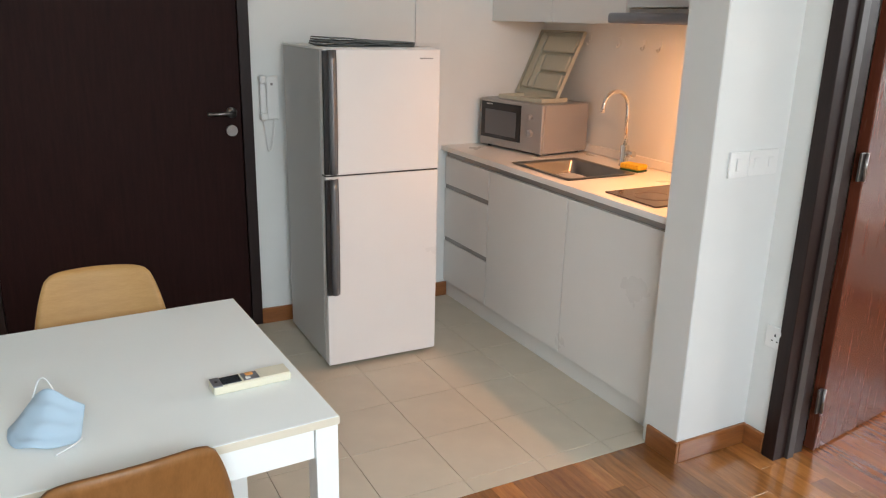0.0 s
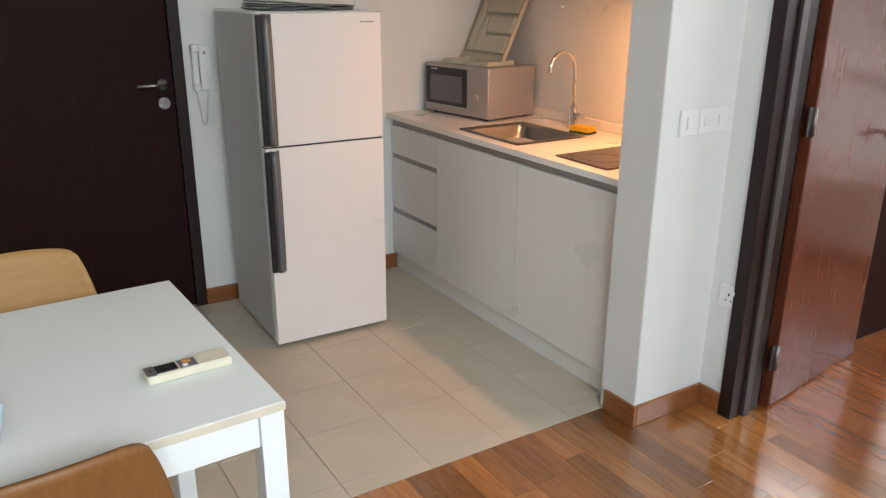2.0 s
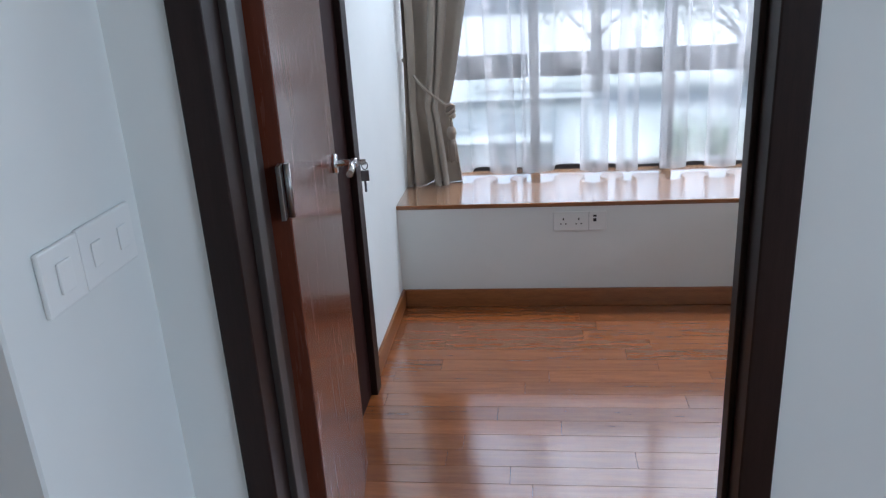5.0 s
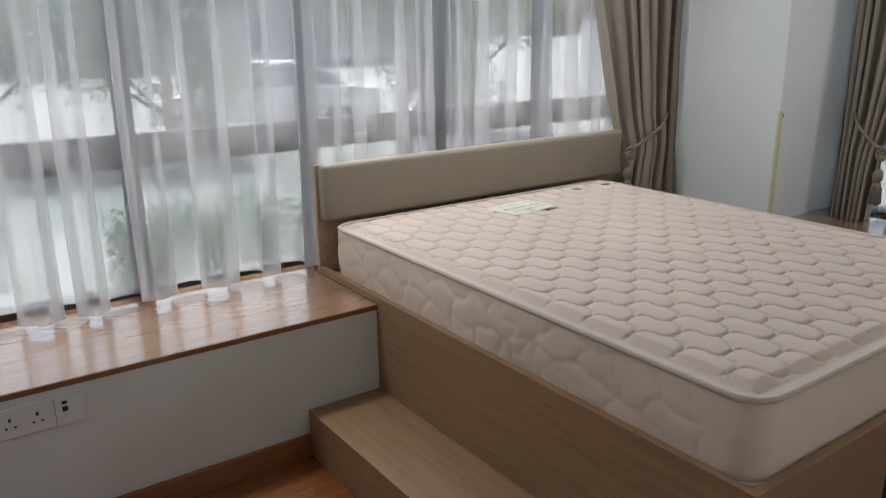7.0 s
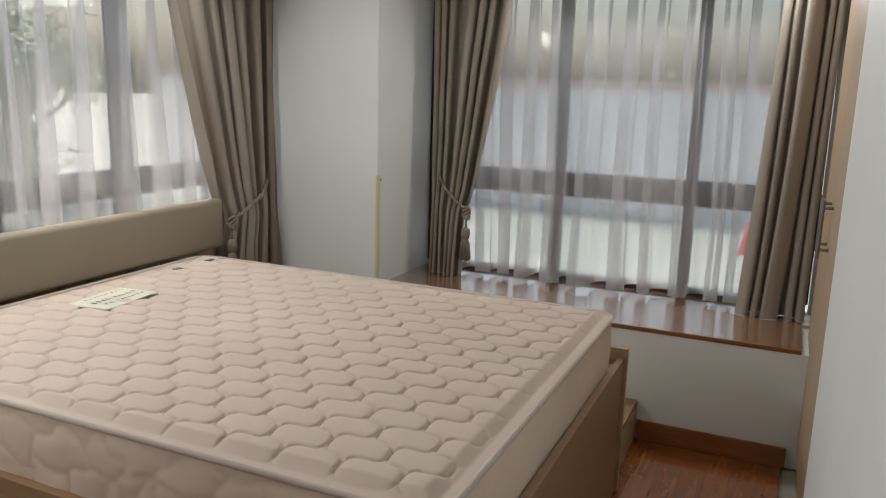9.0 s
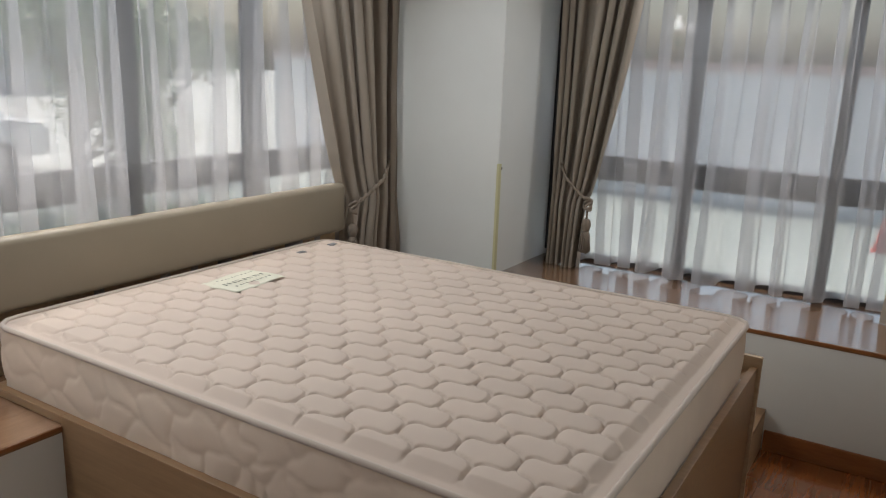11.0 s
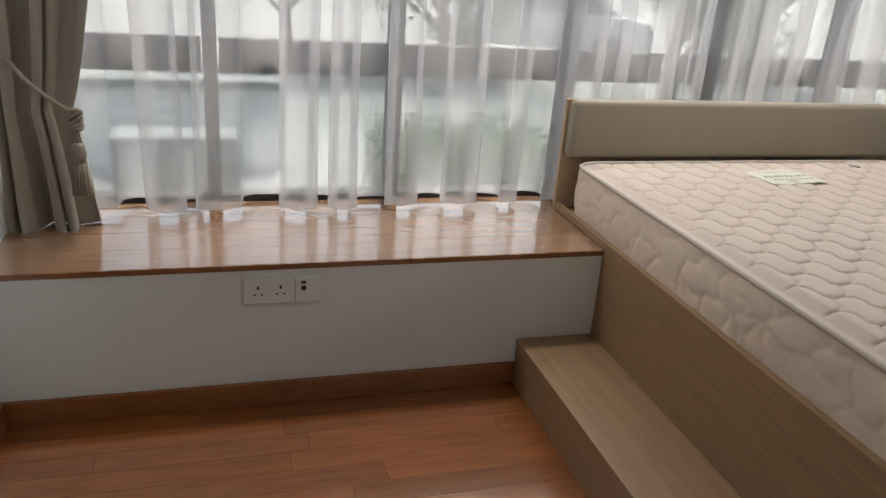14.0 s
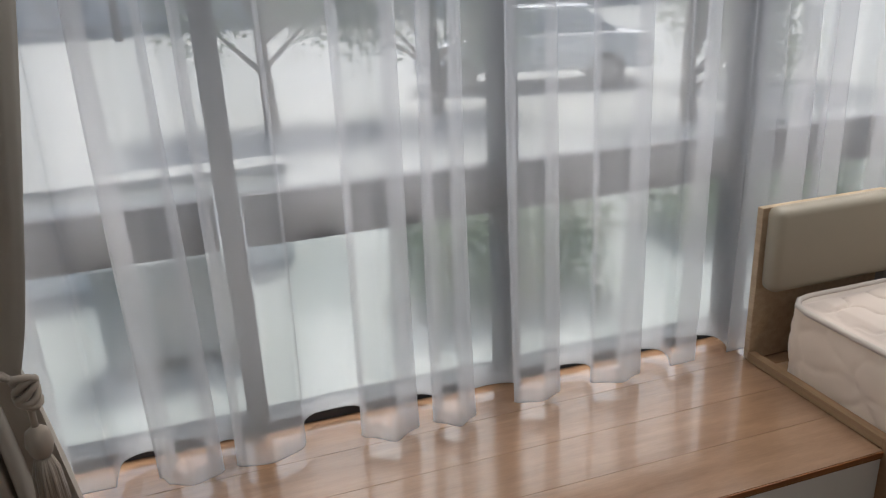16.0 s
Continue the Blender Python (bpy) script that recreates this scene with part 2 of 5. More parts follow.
gb.inputs["Roughness"].default_value, gb.inputs["Transmission Weight"].default_value = 0.05, 1.0
LENS, gn, gl, gb = nodes_of("hood_lamp_lens")
gb.inputs["Base Color"].default_value = (0.9, 0.8, 0.6, 1)
gb.inputs["Emission Color"].default_value, gb.inputs["Emission Strength"].default_value = (1.0, 0.65, 0.35, 1), 2.0

# ---- mesh helpers ----


def box(bm, x0, x1, y0, y1, z0, z1, bevel=0.0, seg=2):
    r = bmesh.ops.create_cube(bm, size=1.0)["verts"]
    for v in r:
        v.co = Vector((x0 + (v.co.x + 0.5) * (x1 - x0), y0 + (v.co.y + 0.5) * (y1 - y0), z0 + (v.co.z + 0.5) * (z1 - z0)))
    if bevel:
        edges = list({e for v in r for e in v.link_edges})
        bmesh.ops.bevel(bm, geom=edges, offset=bevel, segments=seg, affect="EDGES", profile=0.5)
    return bm


def boxed(*a, **k):
    return box(bmesh.new(), *a, **k)


def tube(bm, pts, r, seg=10, closed=False, radii=None):
    """A round bar swept along points."""
    pts = [Vector(p) for p in pts]
    rings = []
    n = len(pts)
    side = None
    for i, p in enumerate(pts):
        a = pts[(i - 1) % n] if (closed or i) else p
        b = pts[(i + 1) % n] if (closed or i < n - 1) else p
        d = (b - a).normalized()
        if side is None:
            side = d.orthogonal().normalized()
        side = (side - d * side.dot(d)).normalized()
        up = d.cross(side)
        rr = radii[i] if radii else r
        rings.append([bm.verts.new(p + rr * (math.cos(2 * math.pi * k / seg) * side + math.sin(2 * math.pi * k / seg) * up)) for k in range(seg)])
    for i in range(n if closed else n - 1):
        u, w = rings[i], rings[(i + 1) % n]
        for k in range(seg):
            f = bm.faces.new((u[k], u[(k + 1) % seg], w[(k + 1) % seg], w[k]))
            f.smooth = True
    if not closed:
        bm.faces.new(list(reversed(rings[0])))
        bm.faces.new(rings[-1])
    return bm


def tubed(pts, r, **k):
    return tube(bmesh.new(), pts, r, **k)


def sheet(fn, nu, nv, smooth=True):
    """A grid of fn(u, v), u and v from 0 to 1."""
    bm = bmesh.new()
    g = [[bm.verts.new(fn(i / nu, j / nv)) for j in range(nv + 1)] for i in range(nu + 1)]
    for i in range(nu):
        for j in range(nv):
            f = bm.faces.new((g[i][j], g[i + 1][j], g[i + 1][j + 1], g[i][j + 1]))
            f.smooth = smooth
    return bm


def thicken(bm, t):
    bmesh.ops.recalc_face_normals(bm, faces=bm.faces[:])
    bmesh.ops.solidify(bm, geom=bm.faces[:], thickness=t)
    return bm


def obj(name, bm, material, smooth=False):
    me = bpy.data.meshes.new(name)
    bmesh.ops.recalc_face_normals(bm, faces=bm.faces[:])
    if smooth:
        for f in bm.faces:
            f.smooth = True
    bm.to_mesh(me)
    bm.free()
    me.materials.append(material)
    return new(name, me)


def part(name, bm, material, parent, label="", smooth=False):
    o = obj(name, bm, material, smooth)
    o.parent = parent
    if label:
        tagged(o, label)
    return o


def thing(name, label, category, group="", m=None, kind=""):
    e = new(name)
    e.empty_display_size = 0.1
    if m is not None:
        e.matrix_world = m
    return tagged(e, label, category, group, kind)


def struct(name, bm, material, label="", smooth=False):
    return tagged(obj(name, bm, material, smooth), label, "", "", "structure")


def text_bars(bm, x0, x1, z0, z1, y, n, seed):
    """Plain upright bars where small print cannot be read, in the plane y."""
    rnd = random.Random(seed)
    w = (x1 - x0) / n
    for k in range(n):
        box(bm, x0 + k * w, x0 + k * w + w * rnd.uniform(0.45, 0.75), y - 0.001, y, z0, z0 + (z1 - z0) * rnd.uniform(0.75, 1.0))
    return bm


# ---- the plan, in metres ----
WALL_DOOR, DOOR_BACK = 2.674, 2.815      # wall between living room and bedroom
COL_X, COL_Y = 2.32, 2.105               # corner of the pier beside the kitchen
KITCH_BACK, ENTRY = 3.0, 4.092           # backsplash wall, entrance wall
LEDGE_X, LEDGE_Z = 4.845, 0.493           # first window ledge
WIN_X = 5.44                             # first window's inner face
BED_L, BED_R, BED_FOOT, BED_Z = 0.206, -1.37, 3.371, 0.519
NORTH = 2.103                            # bedroom wall beside the door leaf
PIL_X, PIL_Y = 4.685, -1.905             # pillar between the two windows
LEDGE2_Y, WIN2_Y = -1.855, -2.49         # second window ledge and window
WARD_X = 2.762
H = 2.55

# ---- structure ----
struct("floor", boxed(-2.2, 5.6, -2.9, 4.2, -0.14, -0.012), GROUT, "dark bedding under the tiles and planks")
b = boxed(-2.2, KITCH_BACK + 0.12, -2.9, ENTRY + 0.15, H, H + 0.12)
struct("ceiling", b, CEIL, "white painted ceiling of the living room")
b = boxed(KITCH_BACK + 0.12, 5.62, -2.7, NORTH + 0.12, H, H + 0.12)
box(b, DOOR_BACK, KITCH_BACK + 0.12, -2.7, NORTH + 0.02, H - 0.004, H)
struct("ceiling.001", b, CEIL, "white painted ceiling of the bedroom")
# entrance wall with its doorway
b = boxed(-2.2, 0.05, ENTRY, ENTRY + 0.15, 0, H)
box(b, 1.285, 3.12, ENTRY, ENTRY + 0.15, 0, H)
box(b, 0.05, 1.285, ENTRY, ENTRY + 0.15, 2.12, H)
struct("wall_north", b, WHITE_WALL, "white painted wall round the entrance door")
struct("wall_kitchen", boxed(KITCH_BACK, KITCH_BACK + 0.12, NORTH + 0.12, ENTRY, 0, H), WHITE_WALL, "glossy white wall behind the worktop")
# pier at the end of the worktop
struct("wall_pier", boxed(COL_X, KITCH_BACK, COL_Y, COL_Y + 0.18, 0, H, 0.004, 1), WHITE_WALL, "white painted pier beside the kitchen")
# wall with the bedroom door
b = boxed(WALL_DOOR, DOOR_BACK, 1.998, COL_Y, 0, H)
box(b, WALL_DOOR, 2.774, -0.9, 1.098, 0, H)
box(b, WALL_DOOR, DOOR_BACK, 1.098, 1.998, 2.12, H)
box(b, 2.14, 2.2, -2.9, -0.9, 0, H)
box(b, 2.2, WALL_DOOR, -0.96, -0.9, 0, H)
box(b, WALL_DOOR, 2.74, -0.96, -0.9, 0, H)
struct("wall_east", b, WHITE_WALL, "white painted wall with the bedroom doorway")
struct("wall_west", boxed(-2.35, -2.2, -2.9, ENTRY + 0.15, 0, H), WHITE_WALL, "white painted wall")
# Unseen wall and opening, set close behind the start to hold the daylight lamp.
b = boxed(-2.2, -0.55, -1.5, -1.35, 0, H)
box(b, 1.75, 2.14, -1.5, -1.35, 0, H)
box(b, -0.55, 1.75, -1.5, -1.35, 2.46, H)
struct("wall_south", b, WHITE_WALL, "unseen white wall with an assumed daylight opening")
# bedroom walls
struct("wall_bedroom_north", boxed(DOOR_BACK, WIN_X + 0.2, NORTH, NORTH + 0.12, 0, H), WHITE_WALL, "white painted bedroom wall")
b = boxed(PIL_X, WIN_X + 0.2, WIN2_Y - 0.2, PIL_Y, 0, H, 0.004, 1)
struct("wall_pillar", b, WHITE_WALL, "white painted pillar between two windows")
struct("wall_wardrobe_back", boxed(2.1, 2.2, -2.7, -0.96, 0, H), WHITE_WALL, "plain wall behind the wardrobe")
b = boxed(WIN_X, WIN_X + 0.082, PIL_Y, NORTH, 0, LEDGE_Z - 0.02)
box(b, WIN_X, WIN_X + 0.2, PIL_Y, NORTH, 1.98, H)
struct("wall_window", b, WHITE_WALL, "white wall above and below the window")
b = boxed(2.2, PIL_X, WIN2_Y - 0.082, WIN2_Y, 0, LEDGE_Z - 0.02)
box(b, 2.2, PIL_X, WIN2_Y - 0.2, WIN2_Y, 1.98, H)
box(b, 2.2, 2.76, WIN2_Y - 0.2, WIN2_Y, LEDGE_Z - 0.02, 1.98)
struct("wall_window_side", b, WHITE_WALL, "white wall above and below the side window")
# window ledges: plastered block with a planked top
struct("ledge_wall", boxed(LEDGE_X, WIN_X, PIL_Y, NORTH, 0, LEDGE_Z - 0.02), WHITE_WALL, "white plastered front of the window ledge")
struct("ledge_wall_side", boxed(2.2, PIL_X, WIN2_Y, LEDGE2_Y, 0, LEDGE_Z - 0.02), WHITE_WALL, "white plastered front of the side window ledge")
# skirting boards
SK = 0.085


def skirting(x0, x1, y0, y1):
    struct("baseboard", boxed(x0, x1, y0, y1, 0, SK, 0.004, 2), SKIRT, "reddish brown wooden skirting board")


skirting(1.285, 2.39, ENTRY - 0.014, ENTRY)
skirting(COL_X - 0.014, COL_X, COL_Y - 0.014, COL_Y + 0.15)
skirting(COL_X, WALL_DOOR, COL_Y - 0.014, COL_Y)
skirting(WALL_DOOR - 0.014, WALL_DOOR, 2.0, COL_Y - 0.014)
skirting(WALL_DOOR - 0.014, WALL_DOOR, -0.9, 1.095)
skirting(4.10, LEDGE_X, NORTH - 0.014, NORTH)
skirting(LEDGE_X - 0.014, LEDGE_X, 0.488, NORTH - 0.014)
skirting(2.80, 3.385, LEDGE2_Y, LEDGE2_Y + 0.014)
skirting(2.774, 2.786, -0.9, 1.095)

# ---- doors ----


def door_frame(name, fx0, fx1, y0, y1, top, w=0.07, lip=0.012):
    """A dark timber frame round an opening in a wall that runs along y: posts, head and stops."""
    f = tagged(new(name), "dark stained timber door frame", "door frame", "", "structure")
    w0, back = w - 0.003, fx1 - 0.043
    for a, c, e in ((y0, y0 + w0, back), (y1 - w, y1, fx1 + lip)):
        part("jamb", boxed(fx0 - lip, e, a, c, 0, top, 0.003), FRAME_DARK, f)
    part("head", boxed(fx0 - lip, back, y0 + w0, y1 - w, top - w, top, 0.003), FRAME_DARK, f)
    part("door_stop", boxed(fx0 + 0.05, fx0 + 0.085, y1 - w - 0.014, y1 - w, 0, top - w, 0.002), SEAL, f, "brown-grey door stop with seal")
    part("door_stop", boxed(fx0 + 0.05, fx0 + 0.085, y0 + w0, y0 + w0 + 0.010, 0, top - w, 0.002), FRAME_DARK, f)
    part("strike_plate", boxed(back - 0.02, back - 0.006, y0 + w0, y0 + w0 + 0.002, 0.955, 1.02), CHANNEL, f, "steel strike plate")
    return f


door_frame("door_frame_1", WALL_DOOR, DOOR_BACK, 1.098, 1.998, 2.12, 0.055)


def lever(parent, p, out, along, mat, keys=False):
    """A round rose with an L lever; out: away from the leaf, along: the lever's way."""
    p, o, a = Vector(p), Vector(out), Vector(along)
    hd = part("handle", tubed([p, p + 0.012 * o], 0.026, seg=24), mat, parent, "polished steel lever handle", True)
    bm = tubed([p, p + 0.045 * o, p + 0.055 * o + 0.01 * a, p + 0.055 * o + 0.125 * a], 0.0095, seg=12)
    part("lever", bm, mat, hd)
    return hd


leaf = thing("door_1", "open reddish brown veneered bedroom door", "door", m=pose(2.866, 1.92, 0, 0, 0, 8.0), kind="structure")
part("leaf", boxed(0, 0.74, 0.0, 0.042, 0.008, 2.03, 0.002), DOOR_RED, leaf)
part("leaf_edge", boxed(-0.004, 0.0, 0.002, 0.040, 0.008, 2.03), DOOR_RED, leaf)
lever(leaf, (0.67, 0.0, 1.008), (0, -1, 0), (-1, 0, 0), CHROME)
b = tubed([(0.67, -0.05, 1.008), (0.67, -0.066, 1.008)], 0.012, seg=16)
box(b, 0.668, 0.672, -0.088, -0.066, 1.0, 1.016, 0.0005)
part("lock_cylinder", b, CHROME, leaf, "polished lock core with a key in it")
b = tubed([(0.67, -0.084 + 0.008 * math.cos(t), 0.998 + 0.011 * math.sin(t)) for t in [k * math.pi / 8 for k in range(16)]], 0.0015, seg=6, closed=True)
box(b, 0.667, 0.671, -0.094, -0.072, 0.955, 0.985, 0.002)
box(b, 0.6685, 0.6705, -0.085, -0.079, 0.925, 0.955, 0.0005)
part("key", b, GREY_PL, leaf, "small keys hanging in the lock")
for z in (0.22, 1.12, 1.85):
    b = boxed(-0.03, -0.004, 0.004, 0.012, z - 0.05, z + 0.05, 0.001)
    tube(b, [(-0.006, -0.004, z - 0.05), (-0.006, -0.004, z + 0.05)], 0.006, seg=10)
    part("hinge", b, STEEL, leaf, "steel butt hinge")

# closed door to the bathroom in the bedroom wall, behind the open leaf
bd = thing("door_2", "closed dark door in the bedroom wall", "door", kind="structure")
part("leaf", boxed(3.33, 4.03, NORTH - 0.006, NORTH - 0.001, 0.005, 2.03), DOOR_DARK, bd)
part("jamb", boxed(4.03, 4.10, NORTH - 0.03, NORTH - 0.001, 0, 2.1, 0.003), FRAME_DARK, bd)
part("jamb", boxed(3.26, 3.33, NORTH - 0.012, NORTH - 0.001, 0, 2.1, 0.003), FRAME_DARK, bd)
part("head", boxed(3.33, 4.03, NORTH - 0.014, NORTH - 0.001, 2.03, 2.1, 0.003), FRAME_DARK, bd)

ent = thing("door_3", "closed dark brown entrance door", "door", kind="structure")
part("door_stop", boxed(0.06, 1.28, ENTRY + 0.06, ENTRY + 0.075, 0.0, 2.11), FRAME_DARK, ent)
part("leaf", boxed(0.107, 1.232, ENTRY + 0.008, ENTRY + 0.055, 0.006, 2.06, 0.002), DOOR_DARK, ent)
part("jamb", boxed(1.234, 1.287, ENTRY - 0.012, ENTRY + 0.12, 0, 2.12, 0.003), FRAME_DARK, ent)
part("jamb", boxed(0.048, 0.105, ENTRY - 0.012, ENTRY + 0.12, 0, 2.12, 0.003), FRAME_DARK, ent)
part("head", boxed(0.105, 1.234, ENTRY - 0.012, ENTRY + 0.12, 2.062, 2.12, 0.003), FRAME_DARK, ent)
lever(ent, (1.185, ENTRY + 0.008, 1.12), (0, -1, 0), (-1, 0, 0), STEEL)
part("lock_cylinder", tubed([(1.182, ENTRY + 0.008, 1.033), (1.182, ENTRY - 0.006, 1.033)], 0.027, seg=24), STEEL, ent, "round steel key escutcheon")
part("keyhole", tubed([(1.182, ENTRY - 0.006, 1.033), (1.182, ENTRY - 0.009, 1.033)], 0.008, seg=16), STEEL, ent)

# ---- windows ----


def window(name, place, s0, s1, mullions, z0, z1, tz0, tz1, label):
    """Window along s; place(s, d, z), d: how far out from the inner face."""
    w = thing(name, label, "window", kind="structure")

    def bar(nm, a0, a1, d0, d1, c0, c1):
        p, q = place(a0, d0, c0), place(a1, d1, c1)
        lo, hi = [min(i, j) for i, j in zip(p, q)], [max(i, j) for i, j in zip(p, q)]
        return part(nm, boxed(lo[0], hi[0], lo[1], hi[1], lo[2], hi[2], 0.003), WIN_FRAME, w)

    bar("sill_frame", s0, s1, 0.0, 0.08, z0, z0 + 0.045)
    bar("head_frame", s0, s1, 0.0, 0.08, z1 - 0.05, z1)
    marks = [s0] + mullions + [s1]
    for k, m_ in enumerate(marks):
        h = 0.024 if 0 < k < len(marks) - 1 else 0.025
        bar("mullion", m_ - h, m_ + h, -0.004, 0.084, z0 + 0.045, z1 - 0.05)
    for a, c in zip(marks[:-1], marks[1:]):
        bar("transom", a + 0.03, c - 0.03, 0.0, 0.08, tz0, tz1)
        for lo, hi, gm in ((z0 + 0.045, tz0, FROST), (tz1, z1 - 0.05, GLASS_M)):
            p, q = place(a + 0.015, 0.04, lo - 0.01), place(c - 0.015, 0.046, hi + 0.01)
            l3, h3 = [min(i, j) for i, j in zip(p, q)], [max(i, j) for i, j in zip(p, q)]
            pane = part("pane", boxed(l3[0], h3[0], l3[1], h3[1], l3[2], h3[2]), gm, w)
            pane.visible_shadow = False
        # sash bars of the opening lights above the transom
        bar("sash", a + 0.03, c - 0.03, 0.01, 0.05, tz1 + 0.0, tz1 + 0.022)
    return w


def on_w1(s, d, z):
    return (WIN_X + d, s, z)


def on_w2(s, d, z):
    return (s, WIN2_Y - d, z)


w1 = window("window_1", on_w1, PIL_Y + 0.02, NORTH - 0.02, [-1.117, -0.50, 0.13, 0.822, 1.475], LEDGE_Z - 0.02, 1.98, 0.959, 1.053, "wide grey aluminium window with clear panes")
w2 = window("window_2", on_w2, 2.79, PIL_X - 0.02, [3.324, 3.977], LEDGE_Z - 0.02, 1.98, 0.927, 1.026, "grey aluminium side window with clear panes")
for w_, pl, s in ((w1, on_w1, -1.117), (w1, on_w1, 1.63), (w2, on_w2, 3.324)):
    bm = bmesh.new()
    tube(bm, [pl(s, 0.0, 1.42), pl(s, -0.03, 1.42), pl(s, -0.035, 1.46), pl(s, -0.035, 1.52)], 0.008)
    part("window_handle", bm, GREY_PL, w_, "dark grey window latch")

# ---- curtains ----


def sheer(name, place, s0, s1, z0, z1, d, pitch, seed, label):
    """A pleated voile from z1 down to z0: broad front panels and narrower valleys whose sides tuck under; d: its distance in from the window."""
    rnd = random.Random(seed)
    path, s = [], s0
    while s < s1:
        front, valley = pitch * rnd.uniform(0.5, 1.1), pitch * rnd.uniform(0.3, 0.8)
        tuck, amp, lean = rnd.uniform(0.014, 0.045), rnd.uniform(0.7, 1.2), rnd.uniform(-0.02, 0.02)
        bow = rnd.uniform(0.0, 0.35)
        for q, (ds, dep) in enumerate(((0.0, 0.7), (0.25, 1.0), (0.5, 1.0 + bow), (0.75, 1.0), (1.0, 0.7))):
            path.append((s + ds * front, dep * amp, lean, q))
        e = s + front
        path.append((e - tuck, -0.1 * amp, lean, 5))
        for ds in (0.0, 0.33, 0.67, 1.0):
            path.append((e - tuck + ds * (valley + 2 * tuck * 0.6), (-0.8 - 0.4 * math.sin(math.pi * ds)) * amp, lean, 6))
        path.append((e + valley + tuck * 0.5, -0.1 * amp, lean, 7))
        s = e + valley
    n = (len(path) - 1)
    fine = 3

    def spline(x):
        k = min(int(x), n - 1)
        t = x - k
        p = [path[max(0, min(n, k + j))] for j in (-1, 0, 1, 2)]
        out = []
        for c in range(3):
            a0, a1, a2, a3 = (w[c] for w in p)
            out.append(a1 + 0.5 * t * (a2 - a0 + t * (2 * a0 - 5 * a1 + 4 * a2 - a3 + t * (3 * (a1 - a2) + a3 - a0))))
        return out

    def fn(u, v):
        x = u * n
        ps, pd, pl = spline(x)
        low = 1 - v
        ss = min(max(ps + pl * low + 0.006 * math.sin(4 * v + 7 * ps), s0 - 0.01), s1 + 0.03)
        depth = d + (0.014 + 0.060 * low ** 0.9) * pd + 0.008 * math.sin(9 * ps + 3 * v)
        if min(ss - s0, s1 - ss) < 0.34:
            depth = min(depth, 0.135)
        return place(ss, -max(0.008, depth), z0 + 0.003 * math.sin(11 * ps) * low + v * (z1 - z0))

    c = thing(name, label, "sheer curtain")
    part("cloth", sheet(fn, n * fine, 16), SHEER, c)
    hem = 0.035 / (z1 - z0)

    def hem_fn(u, v):
        x, y, z = fn(u, v * hem)
        p = place(0, 0, 0), place(0, -0.0015, 0)
        return x + p[1][0] - p[0][0], y + p[1][1] - p[0][1], z

    part("hem", sheet(hem_fn, n * fine, 1), SHEER, c, "doubled voile hem")
    part("hem_cord", tubed([fn(k / (n * fine), 0.0) for k in range(n * fine + 1)], 0.0013, seg=5), CORD, c, "grey weighted cord in the hem")
    return c


sheer("sheer_curtain", on_w1, 0.15, 2.03, LEDGE_Z + 0.026, 1.93, 0.098, 0.15, 3, "white translucent voile sheer hanging over the window ledge")
sheer("sheer_curtain", on_w1, -1.82, 0.14, LEDGE_Z + 0.026, 1.93, 0.098, 0.12, 5, "white translucent voile sheer behind the headboard")
sheer("sheer_curtain", on_w2, 2.86, 4.50, LEDGE_Z + 0.024, 1.90, 0.098, 0.105, 8, "white translucent voile sheer in the side window")


